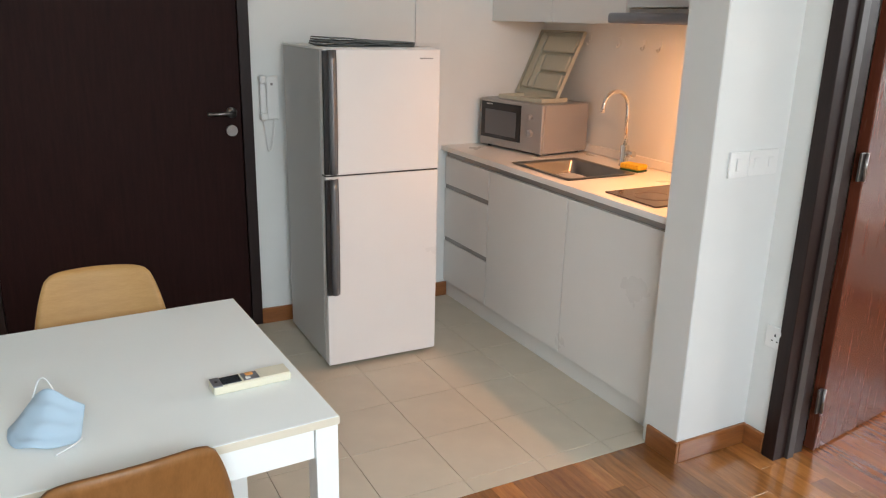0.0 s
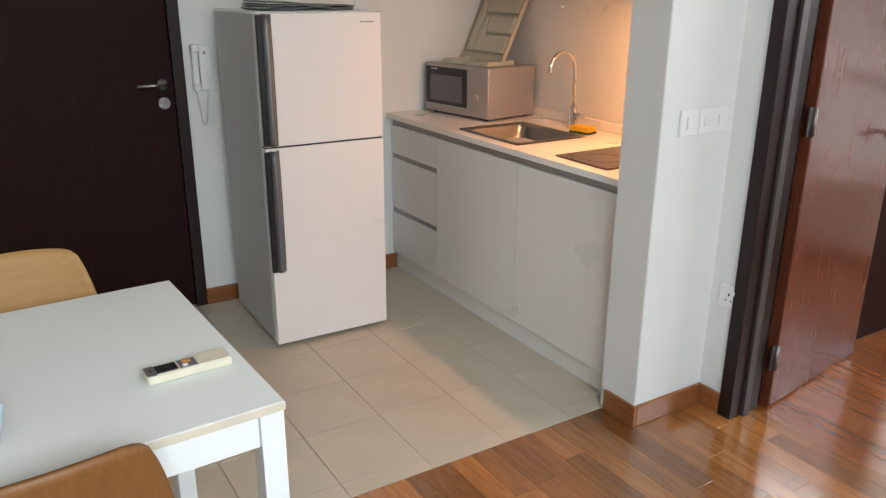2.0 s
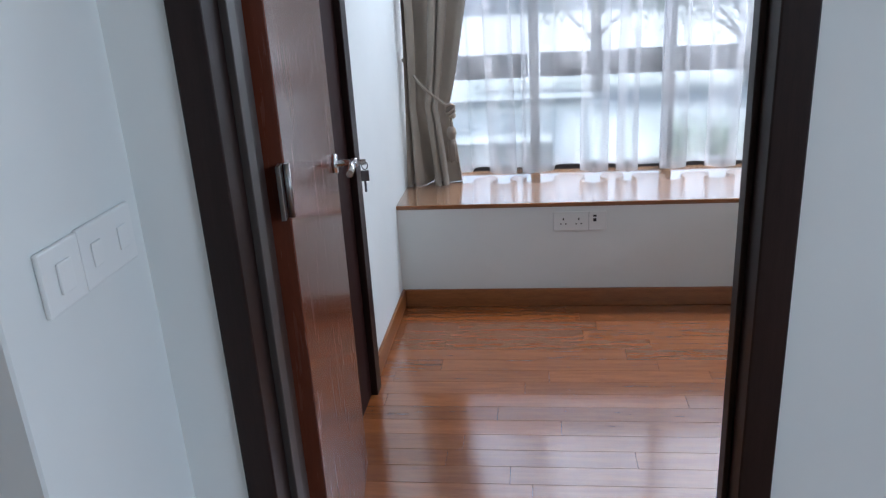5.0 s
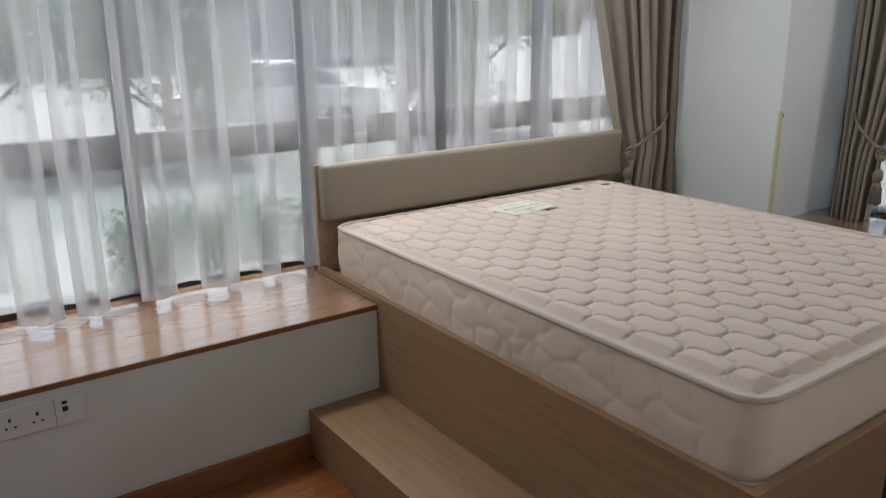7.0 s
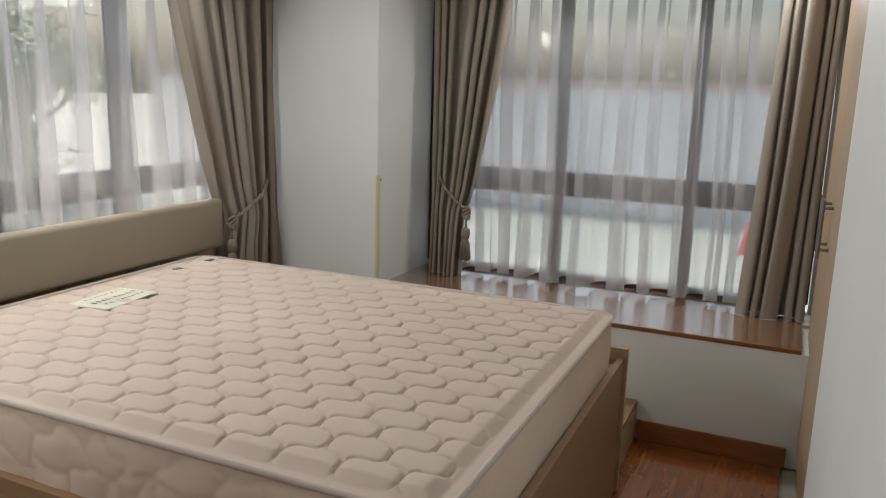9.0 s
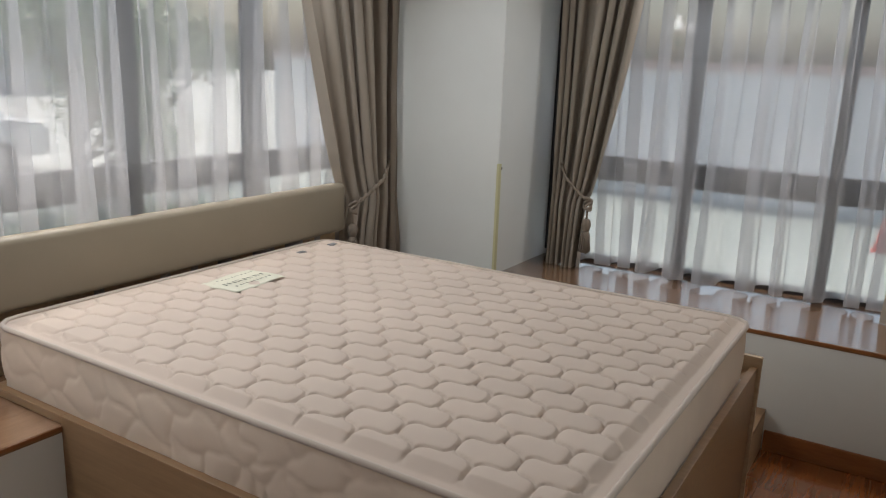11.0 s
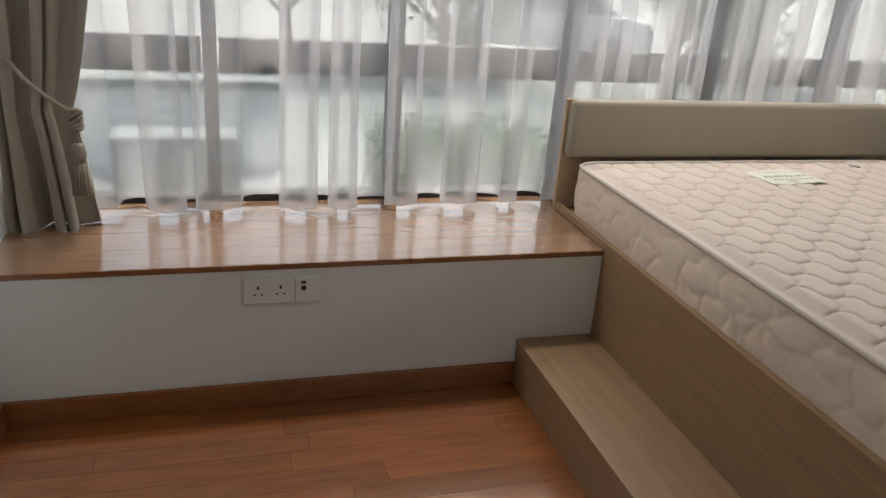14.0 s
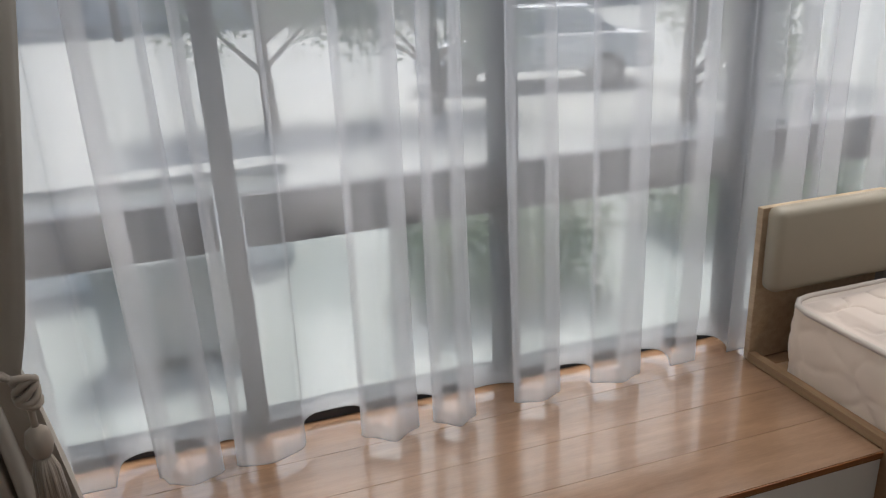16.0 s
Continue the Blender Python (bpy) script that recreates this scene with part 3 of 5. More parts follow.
def drape(name, place, wall_s, dir_s, top_w, tie, z_tie, low_w, d0, folds, z1, label, seed, depth=0.045):
    """A heavy curtain: wall_s is its fixed side, dir_s the way it spreads. tie None: it hangs free."""
    rnd = random.Random(seed)
    wob = [rnd.uniform(-0.6, 0.6) for _ in range(folds * 2 + 4)]
    am = [rnd.uniform(0.55, 1.3) for _ in range(folds * 2 + 4)]
    z0 = LEDGE_Z + 0.002
    c = thing(name, label, "curtain")

    def edge(z):
        if tie is None:
            t = (z - z0) / (z1 - z0)
            return low_w + (top_w - low_w) * t
        if z > z_tie:
            t = (z - z_tie) / (z1 - z_tie)
            return tie + (top_w - tie) * (t ** 0.72)
        t = (z_tie - z) / (z_tie - z0)
        return tie + (low_w - tie) * t ** 0.6

    def fn(u, v):
        z = z0 + v * (z1 - z0)
        w = edge(z)
        k = int(u * folds)
        t = u * folds - k
        mix = am[k] * (1 - t) + am[k + 1] * t
        ang = 2 * math.pi * (u * folds + 0.30 * math.sin(2 * math.pi * u * 1.7 + wob[0] * 4)) + 0.8 * math.sin(2.4 * v + wob[k] * (1 - t) + wob[k + 1] * t)
        squeeze = 1.0
        if tie is not None:
            squeeze = 0.55 + 0.45 * min(1, abs(z - z_tie) / 0.25)
        a = depth * mix * squeeze * (0.7 + 0.3 * (1 - v))
        s = wall_s + dir_s * (w * u + 0.16 * w / folds * math.sin(2 * ang) + 0.03 * w * math.sin(3 * v + 5 * u))
        if tie is not None:
            pull = math.exp(-((z - z_tie) / 0.16) ** 2)
            dd = d0 + a * math.cos(ang) + 0.25 * a * math.cos(2.3 * ang + 1.5 * v) + 0.02 * pull * math.sin(math.pi * u)
        else:
            dd = d0 + a * math.cos(ang) + 0.2 * a * math.cos(2.3 * ang + v)
        return place(s, -dd, z)

    part("cloth", sheet(fn, folds * 16, 44), CURTAIN, c)
    if tie is not None:
        # twisted rope from the wall round the gathered cloth, with a knot and a tassel
        def rope(q, ph):
            s = wall_s + dir_s * (tie + 0.012) * q
            z = z_tie + 0.21 * (1 - q) ** 1.3
            dd = d0 - 0.06 + 0.13 * min(1.0, q * 2.2) ** 0.7
            return Vector(place(s + 0.004 * math.cos(ph), -dd - 0.004 * math.sin(ph), z + 0.004 * math.cos(ph)))
        for off in (0, math.pi):
            part("rope", tubed([rope(q / 40, q * 0.9 + off) for q in range(41)], 0.006, seg=7), ROPE, c, "twisted taupe rope tie-back")
        s, dd = wall_s + dir_s * (tie + 0.005), d0 + 0.065
        P = lambda ds, z, dz=0.0: place(s + ds, -dd - dz, z)
        bm = bmesh.new()
        for q in range(5):
            tube(bm, [P(0.018 * math.cos(t + q), z_tie - 0.008 * q + 0.014 * math.sin(t), 0.016 * math.sin(t + q)) for t in [j * 2 * math.pi / 12 for j in range(12)]], 0.007, seg=6, closed=True)
        part("knot", bm, ROPE, c)
        bm = tubed([P(0.0, z_tie - 0.04), P(0.0, z_tie - 0.10)], 0.006, seg=8)
        tube(bm, [P(0, z_tie - 0.09), P(0, z_tie - 0.10), P(0, z_tie - 0.125), P(0, z_tie - 0.145), P(0, z_tie - 0.155)], 0.02, radii=[0.008, 0.02, 0.024, 0.018, 0.012], seg=14)
        part("tassel_head", bm, ROPE, c, smooth=True)
        bm = bmesh.new()
        rnd2 = random.Random(seed + 50)
        for q in range(26):
            t = 2 * math.pi * q / 26
            r = 0.022 + rnd2.uniform(-0.004, 0.006)
            tube(bm, [P(0.010 * math.cos(t), z_tie - 0.15, 0.010 * math.sin(t)), P(0.8 * r * math.cos(t), z_tie - 0.18, 0.8 * r * math.sin(t)), P(r * math.cos(t), z_tie - 0.25 - rnd2.uniform(0, 0.012), r * math.sin(t))], 0.0035, seg=5)
        part("tassel_fringe", bm, ROPE, c)
    return c


ZC = 1.885
drape("curtain", on_w1, NORTH - 0.012, -1, 0.40, 0.22, 0.879, 0.265, 0.235, 4, ZC, "taupe curtain tied back with a tasselled rope beside the wall", 11, 0.05)
drape("curtain", on_w1, PIL_Y + 0.012, 1, 0.68, 0.42, 0.83, 0.47, 0.175, 7, ZC, "taupe curtain tied back with a tasselled rope beside the bed", 12)
drape("curtain", on_w2, 4.58, -1, 0.39, 0.215, 0.853, 0.18, 0.19, 6, ZC, "taupe curtain tied back with a rope at the side window", 13)
drape("curtain", on_w2, 2.775, 1, 0.22, None, 0, 0.285, 0.20, 4, ZC, "taupe curtain hanging loose beside the wardrobe", 14, 0.055)
for nm, pl, a, c_ in (("curtain_rail", on_w1, PIL_Y + 0.02, NORTH - 0.02), ("curtain_rail", on_w2, 2.79, PIL_X - 0.02)):
    p, q = pl(a, -0.22, ZC + 0.0), pl(c_, -0.04, ZC + 0.04)
    lo, hi = [min(i, j) for i, j in zip(p, q)], [max(i, j) for i, j in zip(p, q)]
    struct("trim", boxed(lo[0], hi[0], lo[1], hi[1], lo[2], H), WHITE_WALL, "white boxed pelmet over the curtains")

# ---- bed ----
bed = thing("platform_bed", "light oak laminate storage bed with padded headboard", "bed")
part("side_panel", boxed(BED_FOOT, LEDGE_X, BED_L - 0.024, BED_L, 0.0, BED_Z, 0.0015), OAK, bed)
part("side_panel_head", boxed(LEDGE_X, 5.283, BED_L - 0.024, BED_L, LEDGE_Z + 0.002, BED_Z, 0.0015), OAK, bed)
part("foot_panel", boxed(BED_FOOT, BED_FOOT + 0.024, BED_R + 0.02, BED_L - 0.024, 0.0, BED_Z - 0.002, 0.0015), OAK, bed)
part("side_panel", boxed(BED_FOOT - 0.012, LEDGE_X, BED_R, BED_R + 0.02, 0.0, BED_Z + 0.034, 0.0015), OAK_EDGE, bed, "pale-edged far side panel")
part("side_panel_head", boxed(LEDGE_X, 5.283, BED_R, BED_R + 0.02, LEDGE_Z + 0.002, BED_Z + 0.034, 0.0015), OAK, bed)
part("slat_base", boxed(BED_FOOT + 0.024, 5.23, BED_R + 0.02, BED_L - 0.024, LEDGE_Z + 0.003, 0.5), OAK, bed)
part("headboard_panel", boxed(5.283, 5.303, -1.455, 0.202, LEDGE_Z + 0.002, 0.92, 0.002), OAK_EDGE, bed)
b = boxed(5.225, 5.283, -1.45, 0.196, 0.704, 0.928, 0.022, 4)
part("headboard_cushion", b, LEATHER, bed, "taupe leatherette headboard cushion", True)

st = thing("bed_step", "oak laminate step along the bed", "step")
part("tread", boxed(BED_FOOT, LEDGE_X - 0.001, BED_L + 0.001, 0.488, 0.152, 0.172, 0.0015), OAK, st)
part("riser", boxed(BED_FOOT, LEDGE_X - 0.001, 0.466, 0.486, 0.0, 0.152, 0.001), OAK, st)
st = thing("bed_step", "oak laminate step between bed and side ledge", "step")
part("tread", boxed(3.39, PIL_X - 0.002, LEDGE2_Y + 0.002, BED_R - 0.001, 0.152, 0.172, 0.0015), OAK, st)
part("riser", boxed(3.39, 3.41, LEDGE2_Y + 0.002, BED_R - 0.001, 0.0, 0.152, 0.001), OAK_EDGE, st)

# mattress: quilted top, padded border, piping
MX0, MX1, MY0, MY1, MZ0, MZ1 = BED_FOOT + 0.03, 5.20, -1.275, BED_L - 0.03, 0.501, 0.699
mat_ = thing("mattress", "beige quilted mattress with a cream border", "mattress")


def soft_rect(q, off=0.0, r=0.07):
    """A point on the rounded outline of the mattress, q from 0 to 1."""
    x0, x1, y0, y1 = MX0 + off, MX1 - off, MY0 + off, MY1 - off
    r = max(0.01, r - off)
    w, h = x1 - x0 - 2 * r, y1 - y0 - 2 * r
    arc = math.pi * r / 2
    t = (q % 1.0) * (2 * (w + h) + 4 * arc)
    for (length, cx, cy, a0, sx, sy) in ((w, x0 + r, y0, None, 1, 0), (arc, x1 - r, y0 + r, -90, 0, 0), (h, x1, y0 + r, None, 0, 1), (arc, x1 - r, y1 - r, 0, 0, 0),
                                         (w, x1 - r, y1, None, -1, 0), (arc, x0 + r, y1 - r, 90, 0, 0), (h, x0, y1 - r, None, 0, -1), (arc, x0 + r, y0 + r, 180, 0, 0)):
        if t <= length:
            if a0 is None:
                return cx + sx * t, cy + sy * t
            a = radians(a0) + t / r
            return cx + r * math.cos(a), cy + r * math.sin(a)
        t -= length
    return x0 + r, y0


def quilt(x, y):
    """How far the quilting puffs up: thin wavy seams in two crossing directions over flat cells."""
    wx, wy = x + 0.008 * noise.noise((x * 5, y * 5, 1)), y + 0.008 * noise.noise((x * 5, y * 5, 9))
    p, q = (wx + wy * 0.85) / 0.144, (wx - wy * 0.85) / 0.132
    f1 = p + 0.10 * math.sin(2 * math.pi * q)
    f2 = q + 0.17 * math.sin(2 * math.pi * p)
    a, c = abs(math.sin(math.pi * f1)), abs(math.sin(math.pi * f2))
    g1, g2 = 1 - math.exp(-(a / 0.065)), 1 - math.exp(-(c / 0.075))
    pucker = 0.10 * noise.noise((x * 34, y * 14, 4)) * (1 - a * c)
    return 0.70 * g1 * g2 + 0.30 * (a * c) ** 0.5 + pucker


def mattress_top(u, v):
    x, y = MX0 + u * (MX1 - MX0), MY0 + v * (MY1 - MY0)
    r = 0.07
    dx, dy = min(x - MX0, MX1 - x), min(y - MY0, MY1 - y)
    if dx < r and dy < r:
        k = math.hypot(r - dx, r - dy)
        if k > r:
            x += (1 if x < 3.9 else -1) * (r - dx) * (1 - r / k)
            y += (1 if y < -0.5 else -1) * (r - dy) * (1 - r / k)
    e = min(1.0, max(0.0, min(dx, dy) - 0.028) / 0.03)
    return x, y, MZ1 - 0.004 + e * (0.003 + 0.0155 * quilt(x, y)) + 0.004 * noise.noise((x * 2, y * 2, 0))


part("quilted_top", sheet(mattress_top, 440, 350), TICKING, mat_)


def border(u, v):
    x, y = soft_rect(u)
    bulge = 0.012 * math.sin(math.pi * v)
    cx, cy = x - (MX0 + MX1) / 2, y - (MY0 + MY1) / 2
    d = Vector((cx / (MX1 - MX0), cy / (MY1 - MY0), 0)).normalized()
    wave = 0.25 * noise.noise((x * 14, y * 14, v * 4))
    c = noise.voronoi((x * 8.5 + wave, y * 8.5 + wave, v * 2.1 + wave))[0]
    sewn = min(1.0, max(0.0, (abs(x - MX0) - 0.03) / 0.12))
    bulge += sewn * (0.007 * (1 - math.exp(-(c[1] - c[0]) / 0.06)) + 0.008 * min(0.5, c[1] - c[0]))
    return x + d.x * bulge * 0.6, y + d.y * bulge * 0.6, MZ0 + v * (MZ1 - MZ0)


part("border", sheet(border, 900, 26), TICKING_S, mat_, "cream damask mattress border lightened for bounced light")
for z in (MZ0 - 0.001, MZ1 - 0.004):
    part("piping", tubed([(*soft_rect(k / 160, -0.003), z) for k in range(160)], 0.008, seg=8, closed=True), PIPING, mat_)
part("underside", boxed(MX0 + 0.03, MX1 - 0.03, MY0 + 0.03, MY1 - 0.03, MZ0, MZ0 + 0.01), TICKING_S, mat_)
lab = thing("mattress_label", "pale green printed paper label on the mattress", "label", m=pose(4.945, -0.545, MZ1 + 0.0145, 0, 0, 4))
part("paper", thicken(sheet(lambda u, v: (-0.085 + 0.17 * u, -0.125 + 0.25 * v, 0.002 * math.sin(5 * u + 7 * v)), 10, 14), 0.0006), PAPER, lab)
b = bmesh.new()
rnd = random.Random(6)
for row, hgt in ((-0.045, 0.012), (-0.01, 0.022), (0.045, 0.008)):
    y = -0.095
    while y < 0.085:
        w = rnd.uniform(0.006, 0.02)
        box(b, row, row + hgt * rnd.uniform(0.6, 1.0), y, y + w * 0.35, 0.0030, 0.0034)
        y += w + 0.004
tagged(part("print", b, INK, lab), "dark unreadable print", "", "", "stuff")

for y in (-0.98, -1.17):
    part("vent_tag", boxed(5.06, 5.085, y - 0.02, y + 0.02, MZ1 + 0.004, MZ1 + 0.016, 0.003), GREY_PL, mat_, "small dark tag near the head end")

# ---- wardrobe ----
wd = thing("wardrobe", "built-in wardrobe with pale wood-grain doors", "wardrobe")
part("body", boxed(2.2, WARD_X - 0.022, -2.44, -0.965, 0.0, H - 0.01), OAK_EDGE, wd)
for k, (a, c_) in enumerate(((-1.56, -1.0), (-2.12, -1.563))):
    dr = part("door", boxed(WARD_X - 0.02, WARD_X, a, c_ - 0.002, 0.08, H - 0.02, 0.001), OAK_EDGE, wd)
    y = (-1.50, -1.63)[k]
    b = bmesh.new()
    for z in (0.95, 1.09):
        tube(b, [(WARD_X, y, z), (WARD_X + 0.028, y, z)], 0.006)
    box(b, WARD_X + 0.026, WARD_X + 0.036, y - 0.008, y + 0.008, 0.92, 1.12, 0.003)
    part("handle", b, STEEL, dr, "brushed steel bar handle")
part("filler", boxed(WARD_X - 0.02, WARD_X + 0.008, -0.998, -0.9, 0.0, H - 0.01, 0.001), PLASTIC_W, wd, "white side filler panel")

# ---- trunking on the pillar ----
tr = thing("cable_trunking", "yellowed plastic cable trunking on the pillar corner", "trunking")
part("channel", boxed(PIL_X - 0.014, PIL_X - 0.0005, PIL_Y - 0.004, PIL_Y + 0.022, LEDGE_Z, 1.03, 0.003), TRUNK, tr)
part("end_cap", boxed(PIL_X - 0.010, PIL_X - 0.0005, PIL_Y - 0.02, PIL_Y - 0.006, 1.0, 1.014, 0.003), GREY_PL, tr)


# ---- sockets and switches ----
def plate(name, label, cat, m, w, h, kind):
    """A wall plate that faces -y in its own space."""
    p = thing(name, label, cat, m=m)
    part("plate", boxed(-w / 2, w / 2, -0.009, 0, -h / 2, h / 2, 0.003, 2), PLASTIC_W, p)
    if kind == "socket":
        for dx in ([0] if w < 0.1 else [-w * 0.31, -w * 0.02]):
            b = boxed(dx - 0.003, dx + 0.003, -0.0105, -0.009, 0.006, 0.016)
            box(b, dx - 0.014, dx - 0.008, -0.0105, -0.009, -0.014, -0.009)
            box(b, dx + 0.008, dx + 0.014, -0.0105, -0.009, -0.014, -0.009)
            part("pin_holes", b, BLACK, p)
            part("rocker", boxed(dx + 0.016, dx + 0.026, -0.0125, -0.009, 0.014, 0.03, 0.001), PLASTIC_W, p)
    return p


sk = plate("wall_socket", "white power socket on the wall beside the door frame", "socket", pose(WALL_DOOR - 0.0005, 2.018, 0.475, 0, 0, -90), 0.086, 0.086, "socket")
sk = plate("wall_socket", "white double power socket with an aerial outlet", "socket", pose(LEDGE_X - 0.0005, 1.285, 0.406, 0, 0, -90), 0.232, 0.088, "socket")
b = boxed(0.058, 0.072, -0.0115, -0.009, -0.002, 0.012)
box(b, 0.058, 0.072, -0.0115, -0.009, 0.02, 0.028)
part("aerial_outlet", b, BLACK, sk, "dark aerial outlet")
part("seam", boxed(0.0385, 0.04, -0.0098, -0.009, -0.042, 0.042), GREY_PL, sk)
sw = plate("light_switch", "white rocker light switch on the pier", "switch", pose(2.445, COL_Y - 0.0005, 1.125), 0.09, 0.09, "")
part("rocker", boxed(-0.016, 0.016, -0.014, -0.009, -0.022, 0.022, 0.002), PLASTIC_W, sw)
sw = plate("light_switch", "white twin wall plate on the pier", "switch", pose(2.563, COL_Y - 0.0005, 1.127), 0.144, 0.09, "")
for dx in (-0.036, 0.036):
    part("rocker", boxed(dx - 0.013, dx + 0.013, -0.012, -0.009, -0.018, 0.018, 0.002), PLASTIC_W, sw)

# ---- kitchen units ----
CF = 2.37
base = thing("kitchen_plinth", "white laminate plinth under the kitchen units", "plinth")
part("board", boxed(2.395, 2.413, 2.29, ENTRY - 0.002, 0, 0.098, 0.001), CAB, base)


def unit(y0, y1, fronts, label):
    u = thing("base_cabinet", label, "cabinet", "kitchen base units")
    part("body", boxed(CF + 0.02, KITCH_BACK - 0.002, y0, y1, 0.098, 0.835), CAB, u)
    part("channel", boxed(CF + 0.012, CF + 0.03, y0, y1, 0.837, 0.873), CHANNEL, u, "grey recessed handle channel")
    for kind, z0, z1 in fronts:
        part(kind, boxed(CF, CF + 0.018, y0 + 0.0015, y1 - 0.0015, z0, z1, 0.0015), CAB, u)
    if len(fronts) > 1:
        for z in (0.655, 0.345):
            part("channel", boxed(CF + 0.006, CF + 0.02, y0 + 0.002, y1 - 0.0015, z - 0.001, z + 0.024), CHANNEL, u, "grey recessed handle channel")
    return u


unit(3.607, ENTRY - 0.004, [("drawer_front", 0.68, 0.835), ("drawer_front", 0.37, 0.653), ("drawer_front", 0.1, 0.343)], "white handleless kitchen drawer unit with grey channels")
unit(2.935, 3.606, [("door", 0.1, 0.835)], "white handleless kitchen base cabinet under the sink")
unit(2.29, 2.934, [("door", 0.1, 0.835)], "white handleless kitchen base cabinet under the hob")

SX0, SX1, SY0, SY1 = 2.40, 2.80, 2.985, 3.46
wt = thing("worktop", "white solid-surface kitchen worktop with upstand", "worktop")
b = boxed(2.342, SX0 + 0.01, 2.287, ENTRY - 0.002, 0.874, 0.9)
box(b, SX1 - 0.01, KITCH_BACK - 0.002, 2.287, ENTRY - 0.002, 0.874, 0.9)
box(b, SX0 + 0.01, SX1 - 0.01, 2.287, SY0 + 0.01, 0.874, 0.9)
box(b, SX0 + 0.01, SX1 - 0.01, SY1 - 0.01, ENTRY - 0.002, 0.874, 0.9)
part("slab", b, TOP, wt)
part("upstand", boxed(KITCH_BACK - 0.016, KITCH_BACK - 0.002, 2.287, ENTRY - 0.002, 0.901, 0.945, 0.003), TOP, wt)

sink = thing("kitchen_sink", "square stainless steel inset sink", "sink")
b = bmesh.new()
rings = []
for off, z, r in ((0.0, 0.9045, 0.02), (0.004, 0.9065, 0.02), (0.028, 0.9055, 0.03), (0.034, 0.895, 0.035), (0.05, 0.76, 0.05), (0.08, 0.735, 0.06)):
    ring = []
    for cx, cy, a0 in ((SX1, SY1, 0), (SX0, SY1, 90), (SX0, SY0, 180), (SX1, SY0, 270)):
        sx, sy = (1 if cx == SX1 else -1), (1 if cy == SY1 else -1)
        for k in range(6):
            a = radians(a0 + 18 * k)
            ring.append(b.verts.new((cx - sx * (off + r) + r * math.cos(a), cy - sy * (off + r) + r * math.sin(a), z)))
    rings.append(ring)
for r1, r2 in zip(rings[:-1], rings[1:]):
    for k in range(24):
        f = b.faces.new((r1[k], r1[(k + 1) % 24], r2[(k + 1) % 24], r2[k]))
        f.smooth = True
b.faces.new(rings[-1])
part("bowl", b, STEEL, sink)
part("drain", tubed([(2.6, 3.22, 0.735), (2.6, 3.22, 0.739)], 0.04, seg=24), CHROME, sink)

tap = thing("kitchen_tap", "chrome swan-neck mixer tap beside the sink", "tap")
TX, TY = 2.90, 3.20
part("body", tubed([(TX, TY, 0.9005), (TX, TY, 0.904), (TX, TY, 0.906), (TX, TY, 1.0), (TX, TY, 1.004)], 0.022, radii=[0.026, 0.026, 0.022, 0.022, 0.014], seg=20), CHROME, tap, smooth=True)
arc = [(TX, TY, 1.0), (TX, TY, 1.17)] + [(TX - 0.075 + 0.075 * math.cos(t), TY + 0.005, 1.19 + 0.075 * math.sin(t)) for t in [k * math.pi / 14 for k in range(0, 15)]] + [(TX - 0.155, TY + 0.005, 1.165)]
part("spout", tubed(arc, 0.0105, seg=14), CHROME, tap)
part("lever", tubed([(TX, TY, 0.965), (TX + 0.0, TY - 0.045, 0.965), (TX + 0.0, TY - 0.05, 0.965), (TX, TY - 0.068, 0.967)], 0.013, radii=[0.016, 0.016, 0.017, 0.015], seg=14), CHROME, tap)

sp = thing("sponge", "yellow sponge with a green scouring side", "sponge", m=pose(2.855, 3.075, 0.9015, 0, 0, 12))
part("foam", boxed(-0.035, 0.035, -0.055, 0.055, 0.009, 0.034, 0.005), YELLOW, sp)
part("scourer", boxed(-0.035, 0.035, -0.055, 0.055, 0.0, 0.009, 0.002), SCOUR, sp, "dark green scourer")

hob = thing("ceramic_hob", "dark glass two-zone ceramic hob", "hob")
part("glass", boxed(2.405, 2.90, 2.43, 2.732, 0.9005, 0.907, 0.002), CERAMIC, hob)
for cx, r in ((2.53, 0.075), (2.77, 0.09)):
    b = tubed([(cx + r * math.cos(t), 2.58 + r * math.sin(t), 0.9074) for t in [k * 2 * math.pi / 40 for k in range(40)]], 0.0012, seg=4, closed=True)
    part("zone_ring", b, HOB_MARK, hob)

# wall units and hood
UZ, UX = 1.576, 2.645
for y0, y1 in ((3.53, ENTRY - 0.002), (2.98, 3.528)):
    u = thing("wall_cabinet", "white laminate kitchen wall cabinet", "cabinet", "kitchen wall units")
    part("body", boxed(UX + 0.02, KITCH_BACK - 0.002, y0, y1, UZ, 2.3), CAB, u)
    part("door", boxed(UX, UX + 0.018, y0 + 0.0015, y1 - 0.0015, UZ, 2.3, 0.001), CAB, u)
u = thing("wall_cabinet", "white laminate wall cabinet above the cooker hood", "cabinet", "kitchen wall units")
part("body", boxed(UX + 0.02, KITCH_BACK - 0.002, 2.29, 2.978, 1.66, 2.3), CAB, u)
part("door", boxed(UX, UX + 0.018, 2.29, 2.976, 1.645, 2.3, 0.001), CAB, u)
hd = thing("cooker_hood", "slim silver pull-out cooker hood", "cooker hood")
part("body", boxed(UX + 0.0, KITCH_BACK - 0.002, 2.30, 2.955, 1.585, 1.638, 0.002), MW_SILVER, hd)
part("front_bar", boxed(2.53, 2.575, 2.29, 2.965, 1.578, 1.622, 0.014, 4), SILVER, hd, "rounded grey front bar", True)
part("visor", boxed(2.575, UX, 2.30, 2.955, 1.60, 1.606), SILVER, hd)
